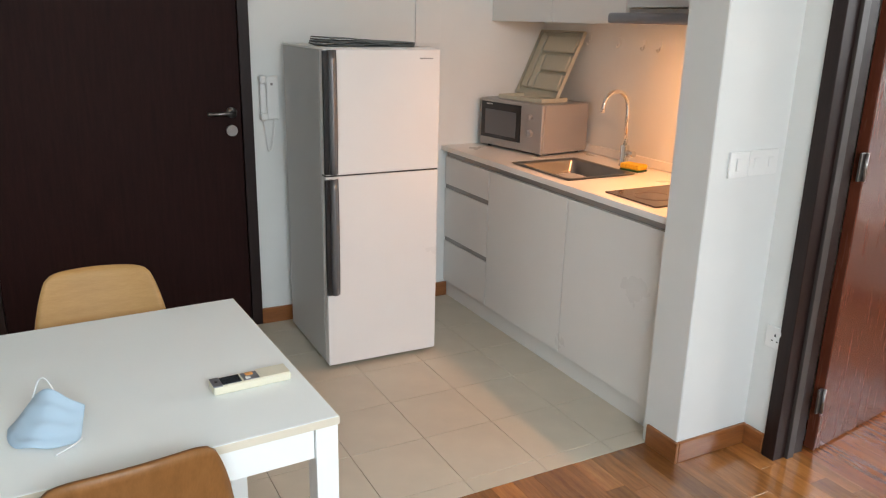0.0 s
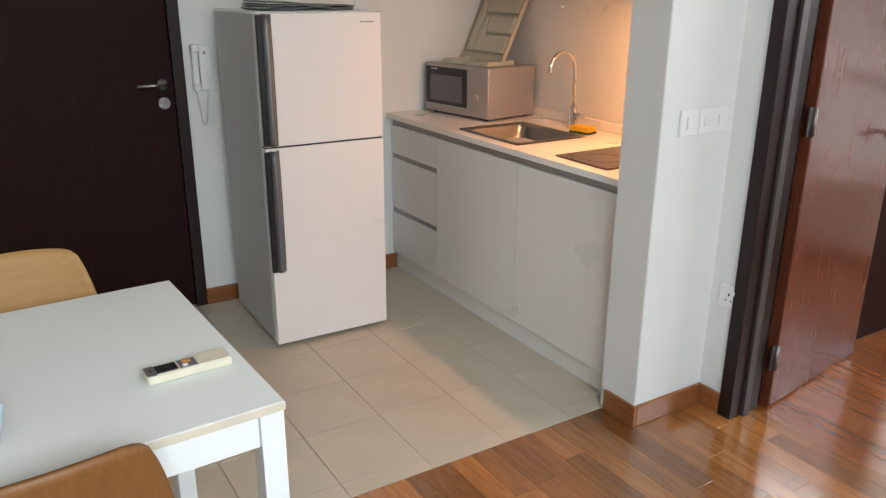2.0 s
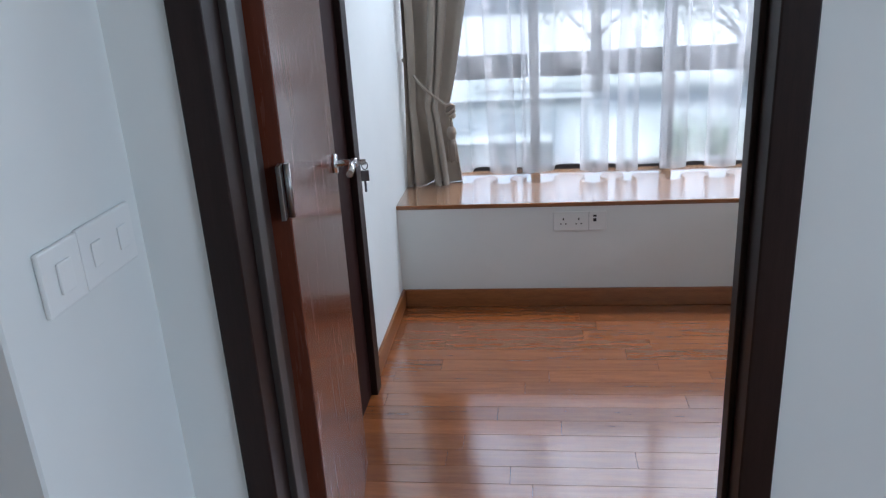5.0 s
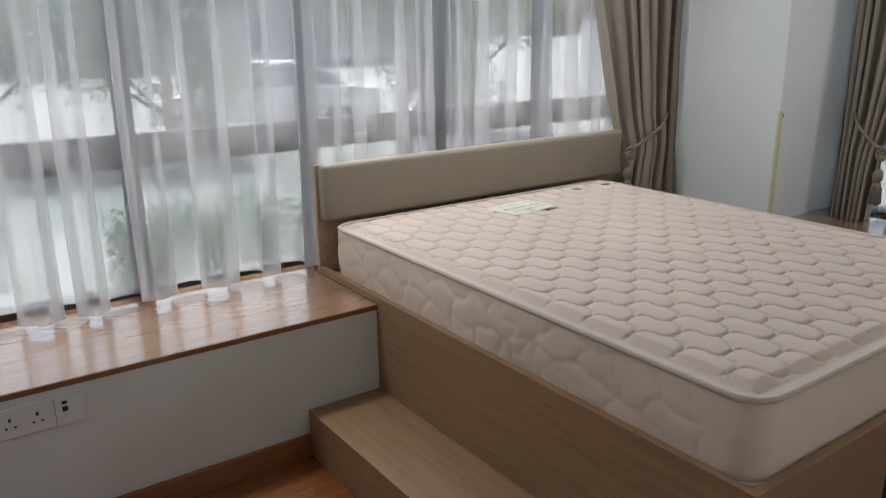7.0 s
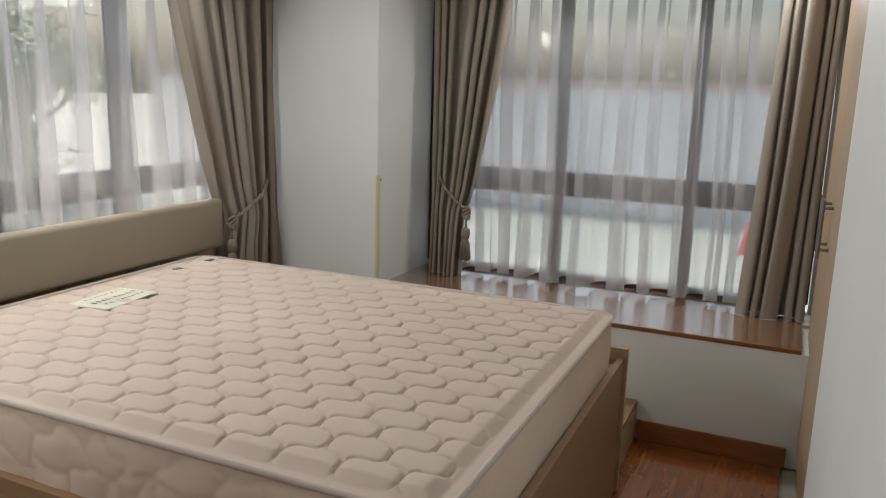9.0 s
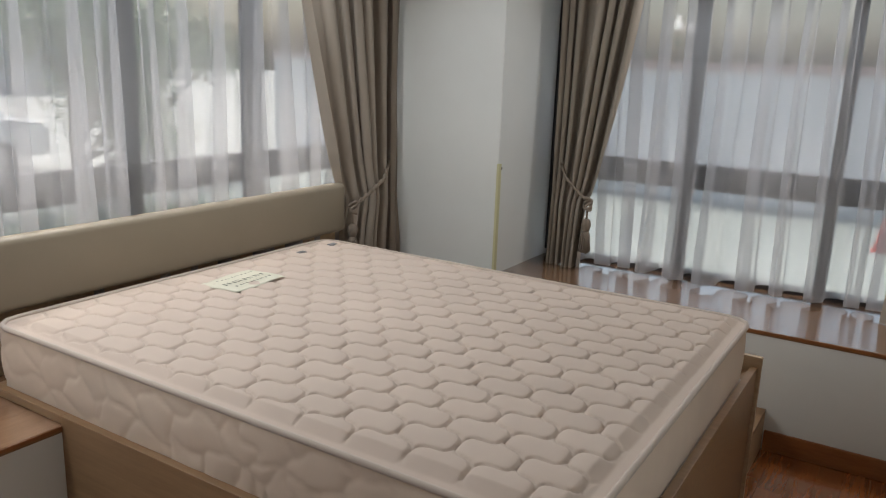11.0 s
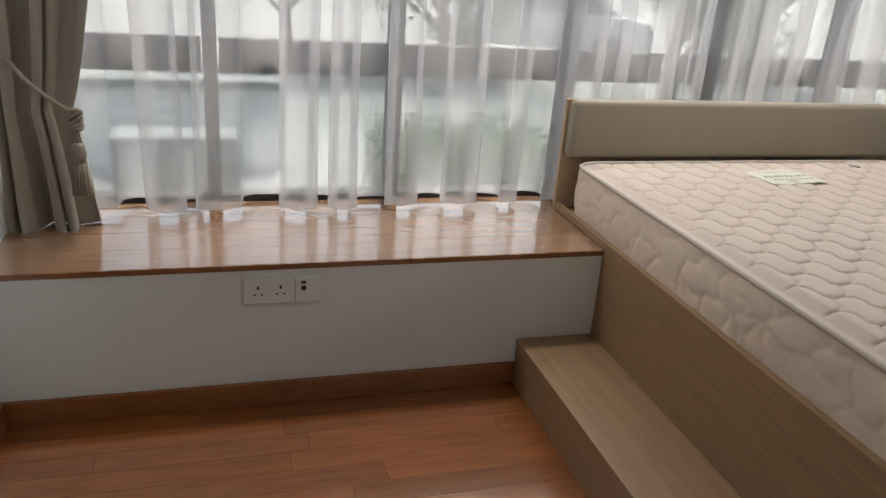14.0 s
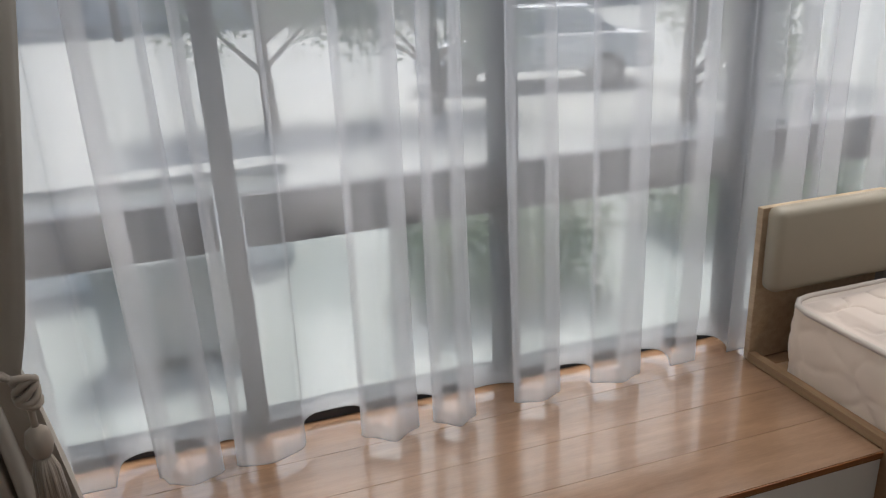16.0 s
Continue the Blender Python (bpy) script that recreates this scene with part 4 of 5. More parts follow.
part("lamp_lens", boxed(2.60, 2.64, 2.50, 2.74, 1.579, 1.585, 0.001), LENS, hd, "lit warm lamp lens")

# hooks on the wall
for y, z in ((3.80, 1.50), (3.66, 1.49), (3.42, 1.485), (3.235, 1.48), (3.125, 1.475)):
    hk = thing("wall_hook", "small clear plastic adhesive hook on the wall", "hook", "hooks above the worktop", pose(KITCH_BACK - 0.0005, y, z))
    part("pad", boxed(-0.004, 0, -0.012, 0.012, -0.01, 0.025, 0.0015), PLASTIC_W, hk)
    part("hook", tubed([(-0.004, 0, 0.0), (-0.007, 0, -0.018), (-0.016, 0, -0.026), (-0.024, 0, -0.018), (-0.024, 0, -0.010)], 0.003, seg=8), CHROME if y < 3.3 else PLASTIC_W, hk)

# ---- microwave and trays ----
mw = thing("microwave_oven", "silver microwave oven on the worktop", "microwave", m=pose(2.60, 3.785, 0.9005, 0, 0, 9))
part("casing", boxed(0.012, 0.335, -0.248, 0.248, 0.012, 0.268, 0.006), MW_SILVER, mw)
part("front", boxed(-0.008, 0.012, -0.248, 0.248, 0.014, 0.268, 0.007, 3), MW_SILVER, mw, "silver moulded front", True)
part("window", boxed(-0.0105, -0.006, -0.09, 0.236, 0.055, 0.25, 0.002), BLACK_GLASS, mw, "black glass door window")
part("window_screen", boxed(-0.0118, -0.0105, -0.055, 0.2, 0.075, 0.21, 0.0005), GREY_PL, mw)
for z, r in ((0.20, 0.013), (0.115, 0.021)):
    b = tubed([(-0.008, -0.165, z), (-0.022, -0.165, z), (-0.024, -0.165, z)], r, radii=[r, r * 0.92, r * 0.8], seg=20)
    box(b, -0.028, -0.022, -0.169, -0.161, z - r * 0.85, z + r * 0.85, 0.001)
    part("knob", b, MW_SILVER, mw, smooth=False)
b = text_bars(bmesh.new(), 0.0, 0.05, 0.0, 0.007, 0.0, 5, 4)
bmesh.ops.transform(b, matrix=pose(-0.0106, 0.19, 0.236, 0, 0, -90), verts=b.verts[:])
part("brand_print", b, PLASTIC_W, mw, "small unreadable white print")
for x in (0.03, 0.31):
    for y in (-0.2, 0.2):
        part("foot", tubed([(x, y, 0), (x, y, 0.013)], 0.012, seg=12), BLACK, mw)


def tray(label, m, w, h, cells):
    """A shallow organiser tray: base, rim and raised cells; lies in its own xy plane."""
    t = thing("organiser_tray", label, "tray", m=m)
    b = boxed(0, w, 0, h, 0, 0.003, 0.001)
    for a in ((0, w, 0, 0.006), (0, w, h - 0.006, h), (0, 0.006, 0.006, h - 0.006), (w - 0.006, w, 0.006, h - 0.006)):
        box(b, *a, 0.003, 0.022, 0.001)
    part("base", b, TRAY, t)
    for (x0, x1, y0, y1) in cells:
        bm = boxed(x0, x1, y0, y1, 0.003, 0.026, 0.010, 3)
        part("cell", bm, TRAY, t)
    return t


# leaning face out against the wall: own x along the wall towards -y, own y up the slope
R = Matrix(((0, 0.42, -0.907), (-1, 0, 0), (0, 0.907, 0.42))).to_4x4()
tray("beige plastic drawer organiser leaning against the wall", Matrix.Translation((2.832, 4.083, 1.1755)) @ R, 0.40, 0.385,
     [(0.03, 0.085, 0.04, 0.355), (0.095, 0.145, 0.04, 0.24), (0.155, 0.38, 0.04, 0.135), (0.155, 0.38, 0.15, 0.245), (0.095, 0.38, 0.26, 0.355)])
tray("beige plastic tray lying flat on the microwave", pose(2.665, 3.60, 1.170, 0, 0, 9), 0.19, 0.34, [])

# ---- fridge ----
fr = thing("refrigerator", "white two-door refrigerator with dark metallic edge handles", "refrigerator", m=pose(1.414, 3.394, 0, 0, 0, -0.8))
W, D, FH = 0.545, 0.60, 1.452
part("cabinet", boxed(0.0, W, 0.055, D, 0.022, FH - 0.006, 0.006), FRIDGE_DARKER, fr)
# Black filler paints the shade of the narrow slit between the two doors.
part("gap_shade_strip", boxed(0.004, W - 0.004, 0.006, 0.054, 0.90, 0.93), BLACK, fr, "black strip for the shade between the doors")
part("lower_door", boxed(0.0, W, 0.0, 0.052, 0.022, 0.9125, 0.006, 3), FRIDGE, fr, smooth=False)
part("upper_door", boxed(0.0, W, 0.0, 0.052, 0.9185, FH, 0.006, 3), FRIDGE, fr, smooth=False)
part("top_cap", boxed(0.0, W, 0.055, D, FH - 0.006, FH + 0.004, 0.003), FRIDGE, fr)
for z0, z1 in ((0.372, 0.905), (0.925, FH - 0.004)):
    def grip(u, v, z0=z0, z1=z1):
        s = abs(2 * v - 1) ** 3
        x = 0.014 + 0.042 * u
        return (x, -0.014 - 0.018 * math.sin(math.pi * min(1, u * 1.1)) + 0.006 * s, z0 + v * (z1 - z0))
    g = part("handle", thicken(sheet(grip, 10, 12), 0.008), HANDLE_M, fr, "curved dark metallic edge handle", True)
    part("grip_recess", boxed(-0.006, 0.016, -0.020, 0.0, z0 + 0.002, z1 - 0.002, 0.003), BLACK, g, "black grip recess")
part("badge", text_bars(bmesh.new(), W - 0.10, W - 0.035, 1.409, 1.416, -0.0004, 7, 2), GREY_PL, fr, "small grey badge print")
for x in (0.045, W - 0.045):
    part("foot", tubed([(x, 0.08, 0.0), (x, 0.08, 0.032)], 0.018, seg=14), BLACK, fr)
    part("foot", tubed([(x, D - 0.06, 0.0), (x, D - 0.06, 0.032)], 0.018, seg=14), BLACK, fr)

# folded cloth on the fridge
cl = thing("folded_cloth", "folded dark grey cloth on top of the refrigerator", "cloth", m=pose(1.53, 3.47, FH + 0.0045, 0, 0, 1))
for k in range(4):
    def fold(u, v, k=k):
        x, y = -0.06 + 0.40 * u + 0.012 * k * math.sin(3 * v), 0.0 + 0.26 * v - 0.004 * k
        sag = 0.010 * math.sin(2.6 * u + k) * (1 - v)
        z = 0.004 + 0.0115 * k * (1 - 0.55 * u) + 0.004 * math.sin(9 * u + 2 * k) * (1 - v) + sag * 0.25
        if u < 0.06:
            z += 0.004 * (3 - k) * (1 - u / 0.06) * 0.6
        return x, y, max(0.001 + 0.005 * k, z)
    part("fold", thicken(sheet(fold, 30, 10), 0.006), TOWEL, cl, smooth=True)

# ---- intercom and wall panel ----
ic = thing("intercom_handset", "white wall intercom with handset and coiled cord", "intercom", m=pose(1.365, ENTRY - 0.0005, 1.19))
part("body", boxed(-0.012, 0.048, -0.03, 0, -0.108, 0.105, 0.006), PLASTIC_W, ic)
b = boxed(-0.048, -0.018, -0.045, -0.02, -0.085, 0.085, 0.008)
box(b, -0.05, -0.016, -0.06, -0.012, 0.07, 0.108, 0.01)
box(b, -0.05, -0.016, -0.06, -0.012, -0.108, -0.07, 0.01)
part("handset", b, PLASTIC_W, ic)
pts = []
for k in range(240):
    t = k / 239
    a = 2 * math.pi * 30 * t
    bx, bz = -0.033 + 0.055 * t + 0.0, -0.105 - 0.16 * math.sin(math.pi * t)
    pts.append((bx + 0.005 * math.cos(a), -0.025 + 0.005 * math.sin(a), bz))
part("cord", tubed(pts, 0.0018, seg=5), PLASTIC_W, ic, "coiled white cord")
part("button", boxed(0.008, 0.02, -0.033, -0.03, 0.06, 0.072, 0.001), STEEL, ic)
wp = thing("wall_access_panel", "white flush access panel on the wall", "panel")
part("panel", boxed(2.17, 2.32, ENTRY - 0.009, ENTRY - 0.0005, 1.45, 2.05, 0.002), WHITE_WALL, wp)

# ---- table and what lies on it ----
TA = pose(0.85, 1.706, 0, 0, 0, 2.8)
tb = thing("dining_table", "white rectangular table with square legs", "table", m=TA)
TL, TW = 1.25, 0.83
part("tabletop", boxed(-TL, 0, 0, TW, 0.722, 0.742, 0.0015), TABLE_W, tb)
part("edge_band", boxed(-TL, 0, -0.0015, 0.0, 0.7225, 0.7405), TABLE_EDGE, tb, "cream edge band")
part("edge_band", boxed(0.0, 0.0015, 0, TW, 0.7225, 0.7405), TABLE_EDGE, tb, "cream edge band")
for y0 in (0.012, TW - 0.035):
    part("apron", boxed(-TL + 0.05, -0.055, y0, y0 + 0.022, 0.645, 0.722, 0.001), TABLE_W, tb)
for x0 in (-TL + 0.012, -0.035):
    part("apron", boxed(x0, x0 + 0.022, 0.055, TW - 0.055, 0.645, 0.722, 0.001), TABLE_W, tb)
for x0 in (-TL + 0.002, -0.054):
    for y0 in (0.002, TW - 0.054):
        part("leg", boxed(x0, x0 + 0.052, y0, y0 + 0.052, 0.0, 0.722, 0.002), TABLE_W, tb)

rc = thing("remote_control", "cream air-conditioner remote control on the table", "remote control", m=pose(0.632, 1.935, 0.7425, 0, 0, 3))
part("body", boxed(-0.01, 0.175, -0.027, 0.027, 0.0, 0.021, 0.006, 3), PLASTIC_C, rc)
part("sensor_end", boxed(-0.009, 0.012, -0.024, 0.024, 0.0195, 0.0222, 0.001), SILVER, rc, "silver end with a dark key")
part("button", boxed(-0.002, 0.005, -0.004, 0.004, 0.0221, 0.0238, 0.001), BLACK, rc)
part("display", boxed(0.0125, 0.058, -0.019, 0.019, 0.0205, 0.0225, 0.001), LCD, rc, "dark lcd display")
part("keypad", boxed(0.0625, 0.1, -0.02, 0.02, 0.0205, 0.022, 0.001), SILVER, rc)
part("button", boxed(0.072, 0.09, 0.002, 0.014, 0.0218, 0.0245, 0.001), ORANGE, rc, "orange key")
part("button", boxed(0.068, 0.08, -0.015, -0.004, 0.0218, 0.024, 0.001), PLASTIC_W, rc)
part("cover", boxed(0.102, 0.172, -0.025, 0.025, 0.0205, 0.0228, 0.001), PLASTIC_C, rc)

mk = thing("face_mask", "crumpled pale blue disposable face mask on the table", "mask", m=pose(0.275, 1.885, 0.743, 0, 0, -42))


def mask_fn(u, v):
    """A pleated pocket that leans open: its lower rim bows forward on the table, its upper rim stands."""
    k = 2 * u - 1
    x = 0.088 * k * (1 - 0.30 * v)
    y = -0.062 * (1 - k * k) * (1 - 0.5 * v) + 0.055 * v
    z = 0.003 + 0.085 * v * (0.55 + 0.45 * (1 - k * k)) + 0.003 * math.sin(20 * v) * (1 - k * k) + 0.010 * noise.noise((x * 20, y * 20, 3))
    return x, y, max(0.002, z)


part("cloth", thicken(sheet(mask_fn, 40, 26), 0.0012), MASK_C, mk, smooth=True)
part("ear_loop", tubed([(-0.062 + 0.05 * t, 0.045 + 0.02 * t, 0.045 + 0.055 * math.sin(math.pi * t)) for t in [k / 16 for k in range(17)]], 0.0017, seg=6), ELASTIC, mk, "white elastic ear loop")
part("ear_loop", tubed([(0.08 + 0.022 * math.sin(math.pi * t), 0.012 - 0.075 * t, 0.004 + 0.012 * math.sin(math.pi * t)) for t in [k / 16 for k in range(17)]], 0.0017, seg=6), ELASTIC, mk, "white elastic ear loop")


# ---- chairs ----
def chair(label, m, ply):
    """A moulded plywood chair on a bent chrome tube frame; faces +y in its own space."""
    c = thing("dining_chair", label, "chair", "chairs at the table", m)

    def back(u, v):
        x = (-0.5 + u) * (0.41 - 0.11 * v ** 2.0)
        y = -0.21 - 0.09 * v + 0.10 * (u - 0.5) ** 2
        return x, y, 0.48 + 0.345 * v - 0.02 * abs(2 * u - 1) ** 10 * v ** 6 - 0.008 * (2 * u - 1) ** 2 * v

    def seat(u, v):
        x = (-0.5 + u) * (0.50 - 0.06 * (2 * v - 1) ** 4)
        y = -0.20 + 0.42 * v
        z = 0.455 - 0.02 * math.sin(math.pi * v) + 0.04 * abs(2 * u - 1) ** 3
        if v < 0.15:
            z += 0.05 * (1 - v / 0.15) ** 2
            y -= 0.02 * (1 - v / 0.15)
        if v > 0.88:
            z -= 0.02 * ((v - 0.88) / 0.12) ** 2
        return x, y, z

    part("backrest", thicken(sheet(back, 20, 16), 0.010), ply, c, smooth=True)
    part("seat", thicken(sheet(seat, 20, 20), 0.010), ply, c, smooth=True)
    for sx in (-1, 1):
        part("front_leg", tubed([(sx * 0.15, -0.1, 0.425), (sx * 0.17, 0.14, 0.425), (sx * 0.18, 0.17, 0.415), (sx * 0.19, 0.185, 0.38), (sx * 0.205, 0.215, 0.0)], 0.0095, seg=12), CHROME, c, "chrome tube leg")
        part("back_leg", tubed([(sx * 0.15, 0.1, 0.425), (sx * 0.17, -0.12, 0.425), (sx * 0.185, -0.16, 0.40), (sx * 0.20, -0.25, 0.0)], 0.0095, seg=12), CHROME, c, "chrome tube leg")
    part("crossbar", tubed([(-0.165, 0.08, 0.425), (0.165, 0.08, 0.425)], 0.008, seg=10), CHROME, c)
    return c


chair("light plywood chair facing the table from the door side", pose(0.435, 2.47, 0, 0, 0, 177), PLY)
chair("brown plywood chair with chrome legs pushed under the table", pose(0.385, 1.835, 0, 0, 0, 6), PLY_D)

# ---- outside, seen dimly through the sheers ----
struct("ground", boxed(-60, 120, -120, 120, -0.9, -0.6), CONCRETE, "pale paved ground outside")


def hedge(m, size, count, seed, label, leaf_size=1.0):
    h = thing("hedge", label, "hedge", "hedges outside", m)
    rnd = random.Random(seed)
    bm = bmesh.new()
    for _ in range(count):
        p = Vector((rnd.uniform(-1, 1) * size[0], rnd.uniform(-1, 1) * size[1], rnd.random() ** 0.7 * size[2] * rnd.uniform(0.7, 1.0)))
        a, c_ = Vector((rnd.uniform(-1, 1), rnd.uniform(-1, 1), rnd.uniform(-0.4, 1))).normalized(), Vector((rnd.uniform(-1, 1), rnd.uniform(-1, 1), rnd.uniform(-1, 1))).normalized()
        s = rnd.uniform(0.05, 0.11) * leaf_size
        side = a.cross(c_).normalized() * s * 0.35
        vs = [bm.verts.new(p - a * s), bm.verts.new(p + side), bm.verts.new(p + a * s), bm.verts.new(p - side)]
        bm.faces.new(vs)
    o = part("leaves", bm, LEAF, h)
    for _ in range(6):
        x = rnd.uniform(-0.8, 0.8) * size[0]
        part("stem", tubed([(x, 0, 0), (x + rnd.uniform(-0.1, 0.1), 0, size[2] * 0.5)], 0.012, seg=6), LEDGE_WOOD, h)
    return h


hedge(pose(8.3, -0.35, -0.6, 0, 0, 90), (0.7, 0.4, 0.8), 9000, 21, "leafy green shrub outside the window", 0.3)
hedge(pose(8.9, -2.9, -0.6, 0, 0, 90), (1.0, 0.5, 0.75), 8000, 22, "low leafy hedge outside the window", 0.35)
hedge(pose(3.2, -15.0, -0.6), (8.0, 1.4, 2.8), 700, 23, "leafy trees beyond the garden wall", 1.3)


def tree(x, y, height, crown, seed, label):
    """A forked trunk with a loose crown of leaf clumps."""
    t = thing("tree", label, "tree", "trees across the path", pose(x, y, -0.6))
    rnd = random.Random(seed)
    bm = tubed([(0, 0, 0), (0.05, 0.02, height * 0.25), (-0.03, 0.05, height * 0.5), (0, 0, height * 0.85)], 0.1, radii=[0.12, 0.09, 0.065, 0.02], seg=9)
    tips = []
    for k in range(13):
        a, h0 = rnd.uniform(0, 6.28), height * rnd.uniform(0.1, 0.6)
        tip = Vector((crown * math.cos(a) * rnd.uniform(0.5, 1), crown * math.sin(a) * rnd.uniform(0.5, 1), h0 + height * rnd.uniform(0.1, 0.35)))
        tube(bm, [(0, 0, h0), tuple(tip * 0.5 + Vector((0, 0, h0 * 0.5))), tuple(tip)], 0.03, radii=[0.045, 0.03, 0.01], seg=6)
        tips.append(tip)
    part("trunk", bm, BARK, t, "grey-brown forked trunk")
    verts, faces = [], []
    for tip in tips + [Vector((0, 0, height * 0.85))]:
        for _ in range(700):
            p = tip + Vector((rnd.gauss(0, 0.34), rnd.gauss(0, 0.34), rnd.gauss(0, 0.26)))
            a = Vector((rnd.uniform(-1, 1), rnd.uniform(-1, 1), rnd.uniform(-0.6, 0.6))).normalized() * 0.055
            c_ = a.cross(Vector((rnd.uniform(-1, 1), rnd.uniform(-1, 1), 1))).normalized() * 0.02
            n0 = len(verts)
            verts += [p - a, p + c_, p + a, p - c_]
            faces.append((n0, n0 + 1, n0 + 2, n0 + 3))
    me = bpy.data.meshes.new("crown")
    me.from_pydata(verts, [], faces)
    me.materials.append(LEAF)
    o = new("crown", me)
    o.parent = t
    return t


for x, y, hgt, cr, seed in ((15.2, 0.4, 3.6, 1.3, 41), (15.4, -2.2, 4.0, 1.2, 42), (12.8, -5.0, 3.4, 1.1, 43), (15.0, -8.0, 4.2, 1.4, 44)):
    tree(x, y, hgt, cr, seed, "leafy young tree beside the parked car")


def car(m, label):
    """A parked saloon, nose along +x in its own space."""
    c = thing("parked_car", label, "car", "", m)
    prof = [(-2.1, 0.35), (-2.12, 0.75), (-2.0, 0.92), (-1.5, 0.97), (1.0, 0.93), (1.9, 0.78), (2.1, 0.6), (2.1, 0.32)]
    cab = [(-1.55, 0.95), (-1.0, 1.33), (-0.3, 1.40), (0.25, 1.36), (1.05, 0.93)]
    for nm, pr, hw, top, mat in (("body", prof, 0.86, 0.86, CAR_PAINT), ("cabin", cab, 0.78, 0.62, PALE_PANE)):
        bm = bmesh.new()
        lo = min(z for _, z in pr)
        hi = max(z for _, z in pr)
        l, r_ = [], []
        for x, z in pr:
            w = hw + (top - hw) * (z - lo) / (hi - lo)
            l.append(bm.verts.new((x, -w, z)))
            r_.append(bm.verts.new((x, w, z)))
        for k in range(len(pr)):
            q = (k + 1) % len(pr)
            bm.faces.new((l[k], l[q], r_[q], r_[k]))
        bm.faces.new(l)
        bm.faces.new(list(reversed(r_)))
        bmesh.ops.recalc_face_normals(bm, faces=bm.faces[:])
        bmesh.ops.bevel(bm, geom=bm.edges[:], offset=0.035, segments=2, affect="EDGES", profile=0.5)
        part(nm, bm, mat, c, "" if nm == "body" else "glazed cabin with sky reflection painted pale", True)
    part("roof", boxed(-1.0, 0.28, -0.60, 0.60, 1.36, 1.42, 0.025, 2), CAR_PAINT, c, smooth=True)
    for x in (-1.3, 1.3):
        for y in (-0.82, 0.82):
            w = part("wheel", tubed([(x, y - 0.09, 0.31), (x, y + 0.09, 0.31)], 0.31, seg=24), BLACK, c)
            part("rim", tubed([(x, y - 0.1, 0.31), (x, y + 0.1, 0.31)], 0.19, seg=18), MW_SILVER, w)
    return c


car(pose(17.2, -4.6, -0.6, 0, 0, 70), "white saloon car parked outside the window")
low = thing("boundary_wall", "low white rendered wall with a grey coping outside", "wall")
part("render", boxed(9.6, 9.8, 0.9, 14.0, -0.6, 0.12), RENDER_W, low)
part("coping", boxed(9.54, 9.86, 0.9, 14.0, 0.12, 0.2, 0.01), CONCRETE, low, "grey coping")
ac = thing("condenser_unit", "grey air-conditioner condenser on the paving outside", "condenser", m=pose(8.2, 1.75, -0.6))
part("casing", boxed(-0.17, 0.17, -0.42, 0.42, 0.08, 0.68, 0.02, 2), CONCRETE, ac)
part("grille", tubed([(-0.17, -0.12, 0.38), (-0.185, -0.12, 0.38)], 0.24, seg=28), MW_SILVER, ac, "grey round fan grille")
for y in (-0.3, 0.3):
    part("foot", boxed(-0.2, 0.2, y - 0.03, y + 0.03, 0, 0.08), GREY_PL, ac)
gw = thing("garden_wall", "pale rendered garden wall with a reddish coping", "wall")
part("render", boxed(-10, 16, -12.2, -12.0, -0.6, 1.55), RENDER_W, gw)
part("coping", boxed(-10, 16, -12.26, -11.94, 1.55, 1.67, 0.01), COPING, gw, "reddish clay coping")
# Cone made up for an unidentified small red spot beyond the side window.
cone = thing("red_spot_marker", "made-up small red plastic cone on the paving", "cone", m=pose(3.32, -9.6, -0.6))
part("cone", tubed([(0, 0, 0.02), (0, 0, 0.2), (0, 0, 0.4)], 0.1, radii=[0.09, 0.055, 0.02], seg=16), RED_PL, cone)
part("foot", boxed(-0.11, 0.11, -0.11, 0.11, 0, 0.02, 0.005), RED_PL, cone)


def house(m, w, h, floors, bays, label):
    o = thing("apartment_building", label, "building", "", m)
    part("wall", boxed(-w / 2, w / 2, 0, 6, 0, h), HOUSE_W, o)
    part("roof", boxed(-w / 2 - 0.3, w / 2 + 0.3, -0.3, 6.3, h, h + 0.35), CONCRETE, o)
    for f in range(floors):
        for k in range(bays):
            x = -w / 2 + (k + 0.5) * w / bays
            z = 1.0 + f * h / floors
            wn_ = part("window", boxed(x - 0.8, x + 0.8, -0.06, 0.0, z, z + 1.4), WIN_FRAME, o)
            part("pane", boxed(x - 0.7, x + 0.7, -0.075, -0.06, z + 0.1, z + 1.3), PALE_PANE, wn_)
        part("ledge", boxed(-w / 2, w / 2, -0.25, 0, f * h / floors + 0.4, f * h / floors + 0.55), HOUSE_W, o)
    return o


house(pose(42, 4, -0.6, 0, 0, -90), 60, 6, 2, 14, "pale rendered apartment building across the street")
# ---- ledge planks, tiles, floor planks ----
PIECES = {}


def piece_mesh(name, w, l, h, material):
    key = (name, round(w, 3), round(l, 3))
    if key not in PIECES:
        bm = boxed(0, w, 0, l, -h, 0)
        top = [e for e in bm.edges if all(v.co.z > -1e-6 for v in e.verts)]
        bmesh.ops.bevel(bm, geom=top, offset=0.0005, segments=1, affect="EDGES")
        me = bpy.data.meshes.new(name)
        bm.to_mesh(me)
        bm.free()
        me.materials.append(material)
        PIECES[key] = me
    return PIECES[key]


def piece(name, me, parent, x, y, z):
    o = new(name, me)
    o.location = (x, y, z)
    o.parent = parent
    return o


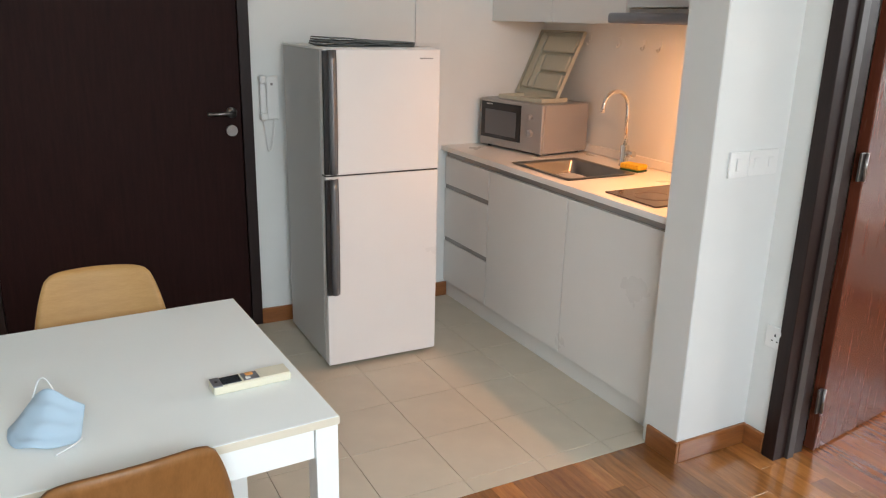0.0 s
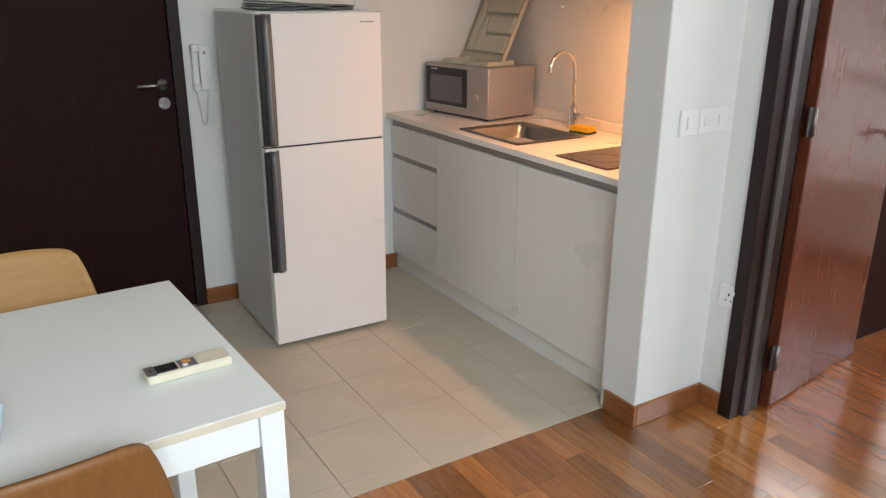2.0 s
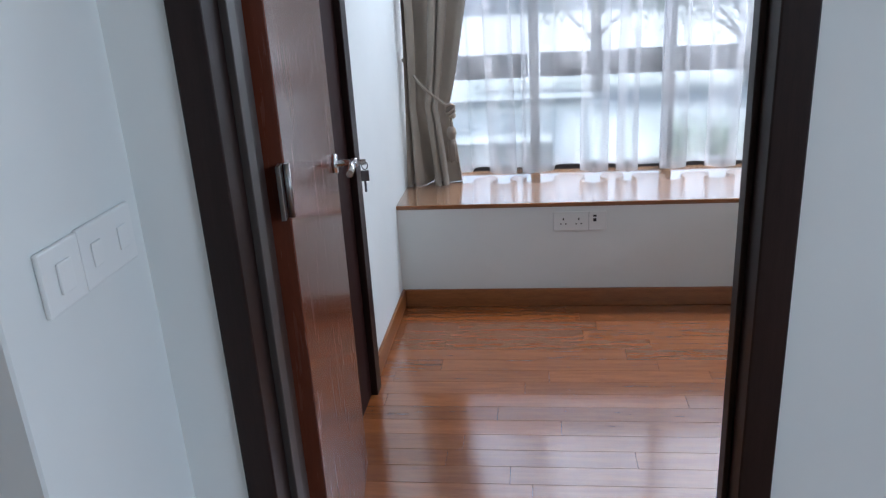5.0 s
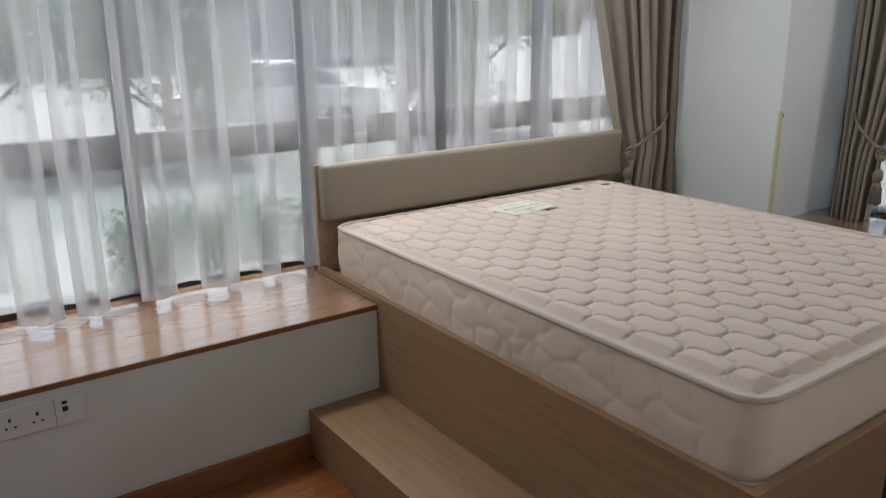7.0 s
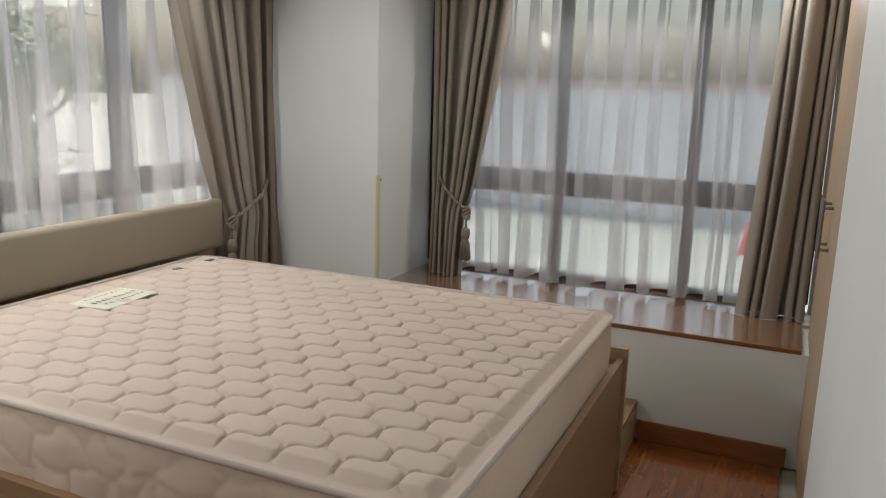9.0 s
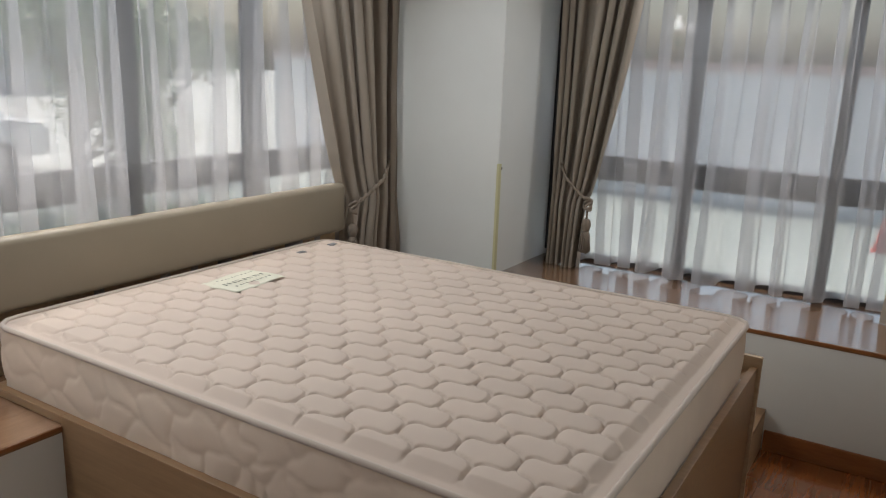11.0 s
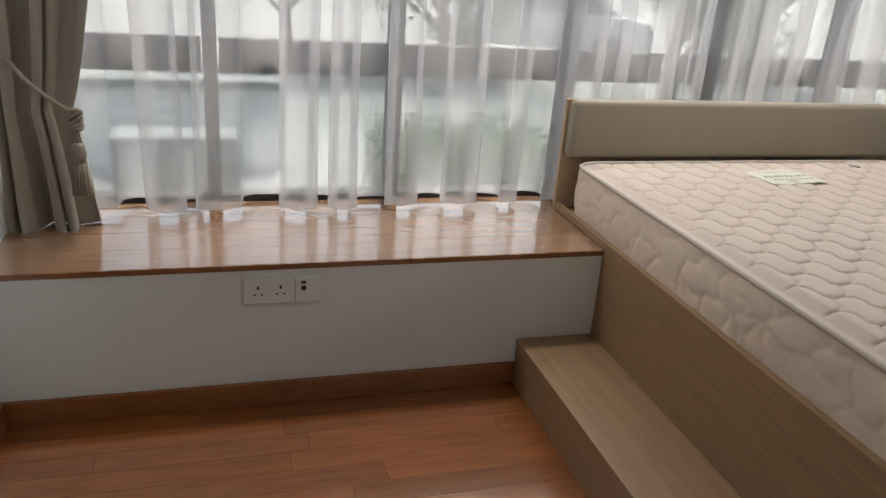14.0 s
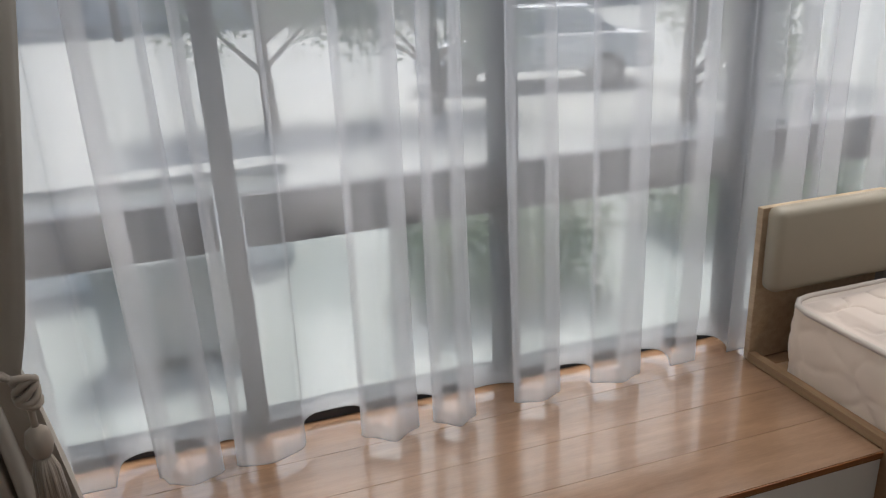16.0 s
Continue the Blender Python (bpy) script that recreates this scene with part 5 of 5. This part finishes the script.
lg = tagged(new("window_ledge_1"), "glossy reddish wooden window ledge top", "ledge", "", "structure")
for k in range(4):
    w = (WIN_X - LEDGE_X + 0.004) / 4
    piece("plank", piece_mesh("ledge_plank", w - 0.0006, NORTH - PIL_Y - 0.002, 0.02, LEDGE_WOOD), lg, LEDGE_X - 0.004 + k * w, PIL_Y + 0.001, LEDGE_Z)
part("nosing", boxed(LEDGE_X - 0.008, LEDGE_X - 0.0045, BED_L + 0.002, NORTH - 0.001, LEDGE_Z - 0.013, LEDGE_Z - 0.001, 0.001), SKIRT, lg, "dark reddish front lip")
lg = tagged(new("window_ledge_2"), "glossy reddish wooden side window ledge top", "ledge", "", "structure")
for k in range(4):
    w = (LEDGE2_Y - WIN2_Y + 0.004) / 4
    piece("plank", piece_mesh("ledge_plank_x", PIL_X - 2.79, w - 0.0006, 0.02, LEDGE_WOOD_X), lg, 2.788, WIN2_Y + k * w, LEDGE_Z)
part("nosing", boxed(2.79, PIL_X - 0.001, LEDGE2_Y + 0.0045, LEDGE2_Y + 0.008, LEDGE_Z - 0.013, LEDGE_Z - 0.001, 0.001), SKIRT, lg, "dark reddish front lip")

tf = tagged(new("floor_tiles"), "beige ceramic kitchen floor tiles", "floor", "", "structure")
TXS, TYS, TE = 0.3085, 0.3205, 2.262
for i in range(-8, 4):
    x = 1.236 + i * TXS
    x1 = min(x + TXS, 2.41)
    for j in range(-1, 6):
        y = 2.345 + j * TYS
        y0, y1 = max(y, TE), min(y + TYS, ENTRY - 0.001)
        if y1 - y0 < 0.02 or x1 - x < 0.02:
            continue
        piece("tile", piece_mesh("floor_tile", x1 - x - 0.0024, y1 - y0 - 0.0024, 0.012, TILE), tf, x + 0.0012, y0 + 0.0012, 0.0)


def planks(name, label, x0, x1, y0, y1, width, lengths, material, seed, skip=None):
    f = tagged(new(name), label, "floor", "", "structure")
    rnd = random.Random(seed)
    x = x0
    while x < x1 - 0.01:
        w = min(width, x1 - x)
        y = y0 - rnd.choice(lengths) * rnd.uniform(0.1, 0.9)
        while y < y1 - 0.005:
            l = rnd.choice(lengths)
            a, c_ = max(y, y0), min(y + l, y1)
            if c_ - a > 0.02 and not (skip and skip(x, a, c_)):
                piece("plank", piece_mesh(name, w - 0.0006, c_ - a - 0.0006, 0.012, material), f, x, a, 0.0)
            y += l
        x += width
    return f


planks("wood_floor_living", "glossy reddish hardwood strip floor", 0.2, DOOR_BACK, -0.6, TE - 0.001, 0.088, [0.42, 0.54, 0.66], PLANK, 31,
       lambda x, a, c_: x > 2.32 and a > COL_Y)
planks("wood_floor_bedroom", "glossy reddish hardwood bedroom floor", DOOR_BACK, LEDGE_X, LEDGE2_Y, NORTH, 0.088, [0.6, 0.84, 1.08], PLANK_B, 32,
       lambda x, a, c_: x > BED_FOOT + 0.05 and c_ < 0.15)
b = boxed(-2.2, 0.2, -2.75, TE - 0.001, -0.012, 0.0)
box(b, 0.2, DOOR_BACK - 0.16, -2.75, -0.6, -0.012, 0.0)
struct("floor_rest", b, PLANK, "hardwood floor behind the start of the walk")
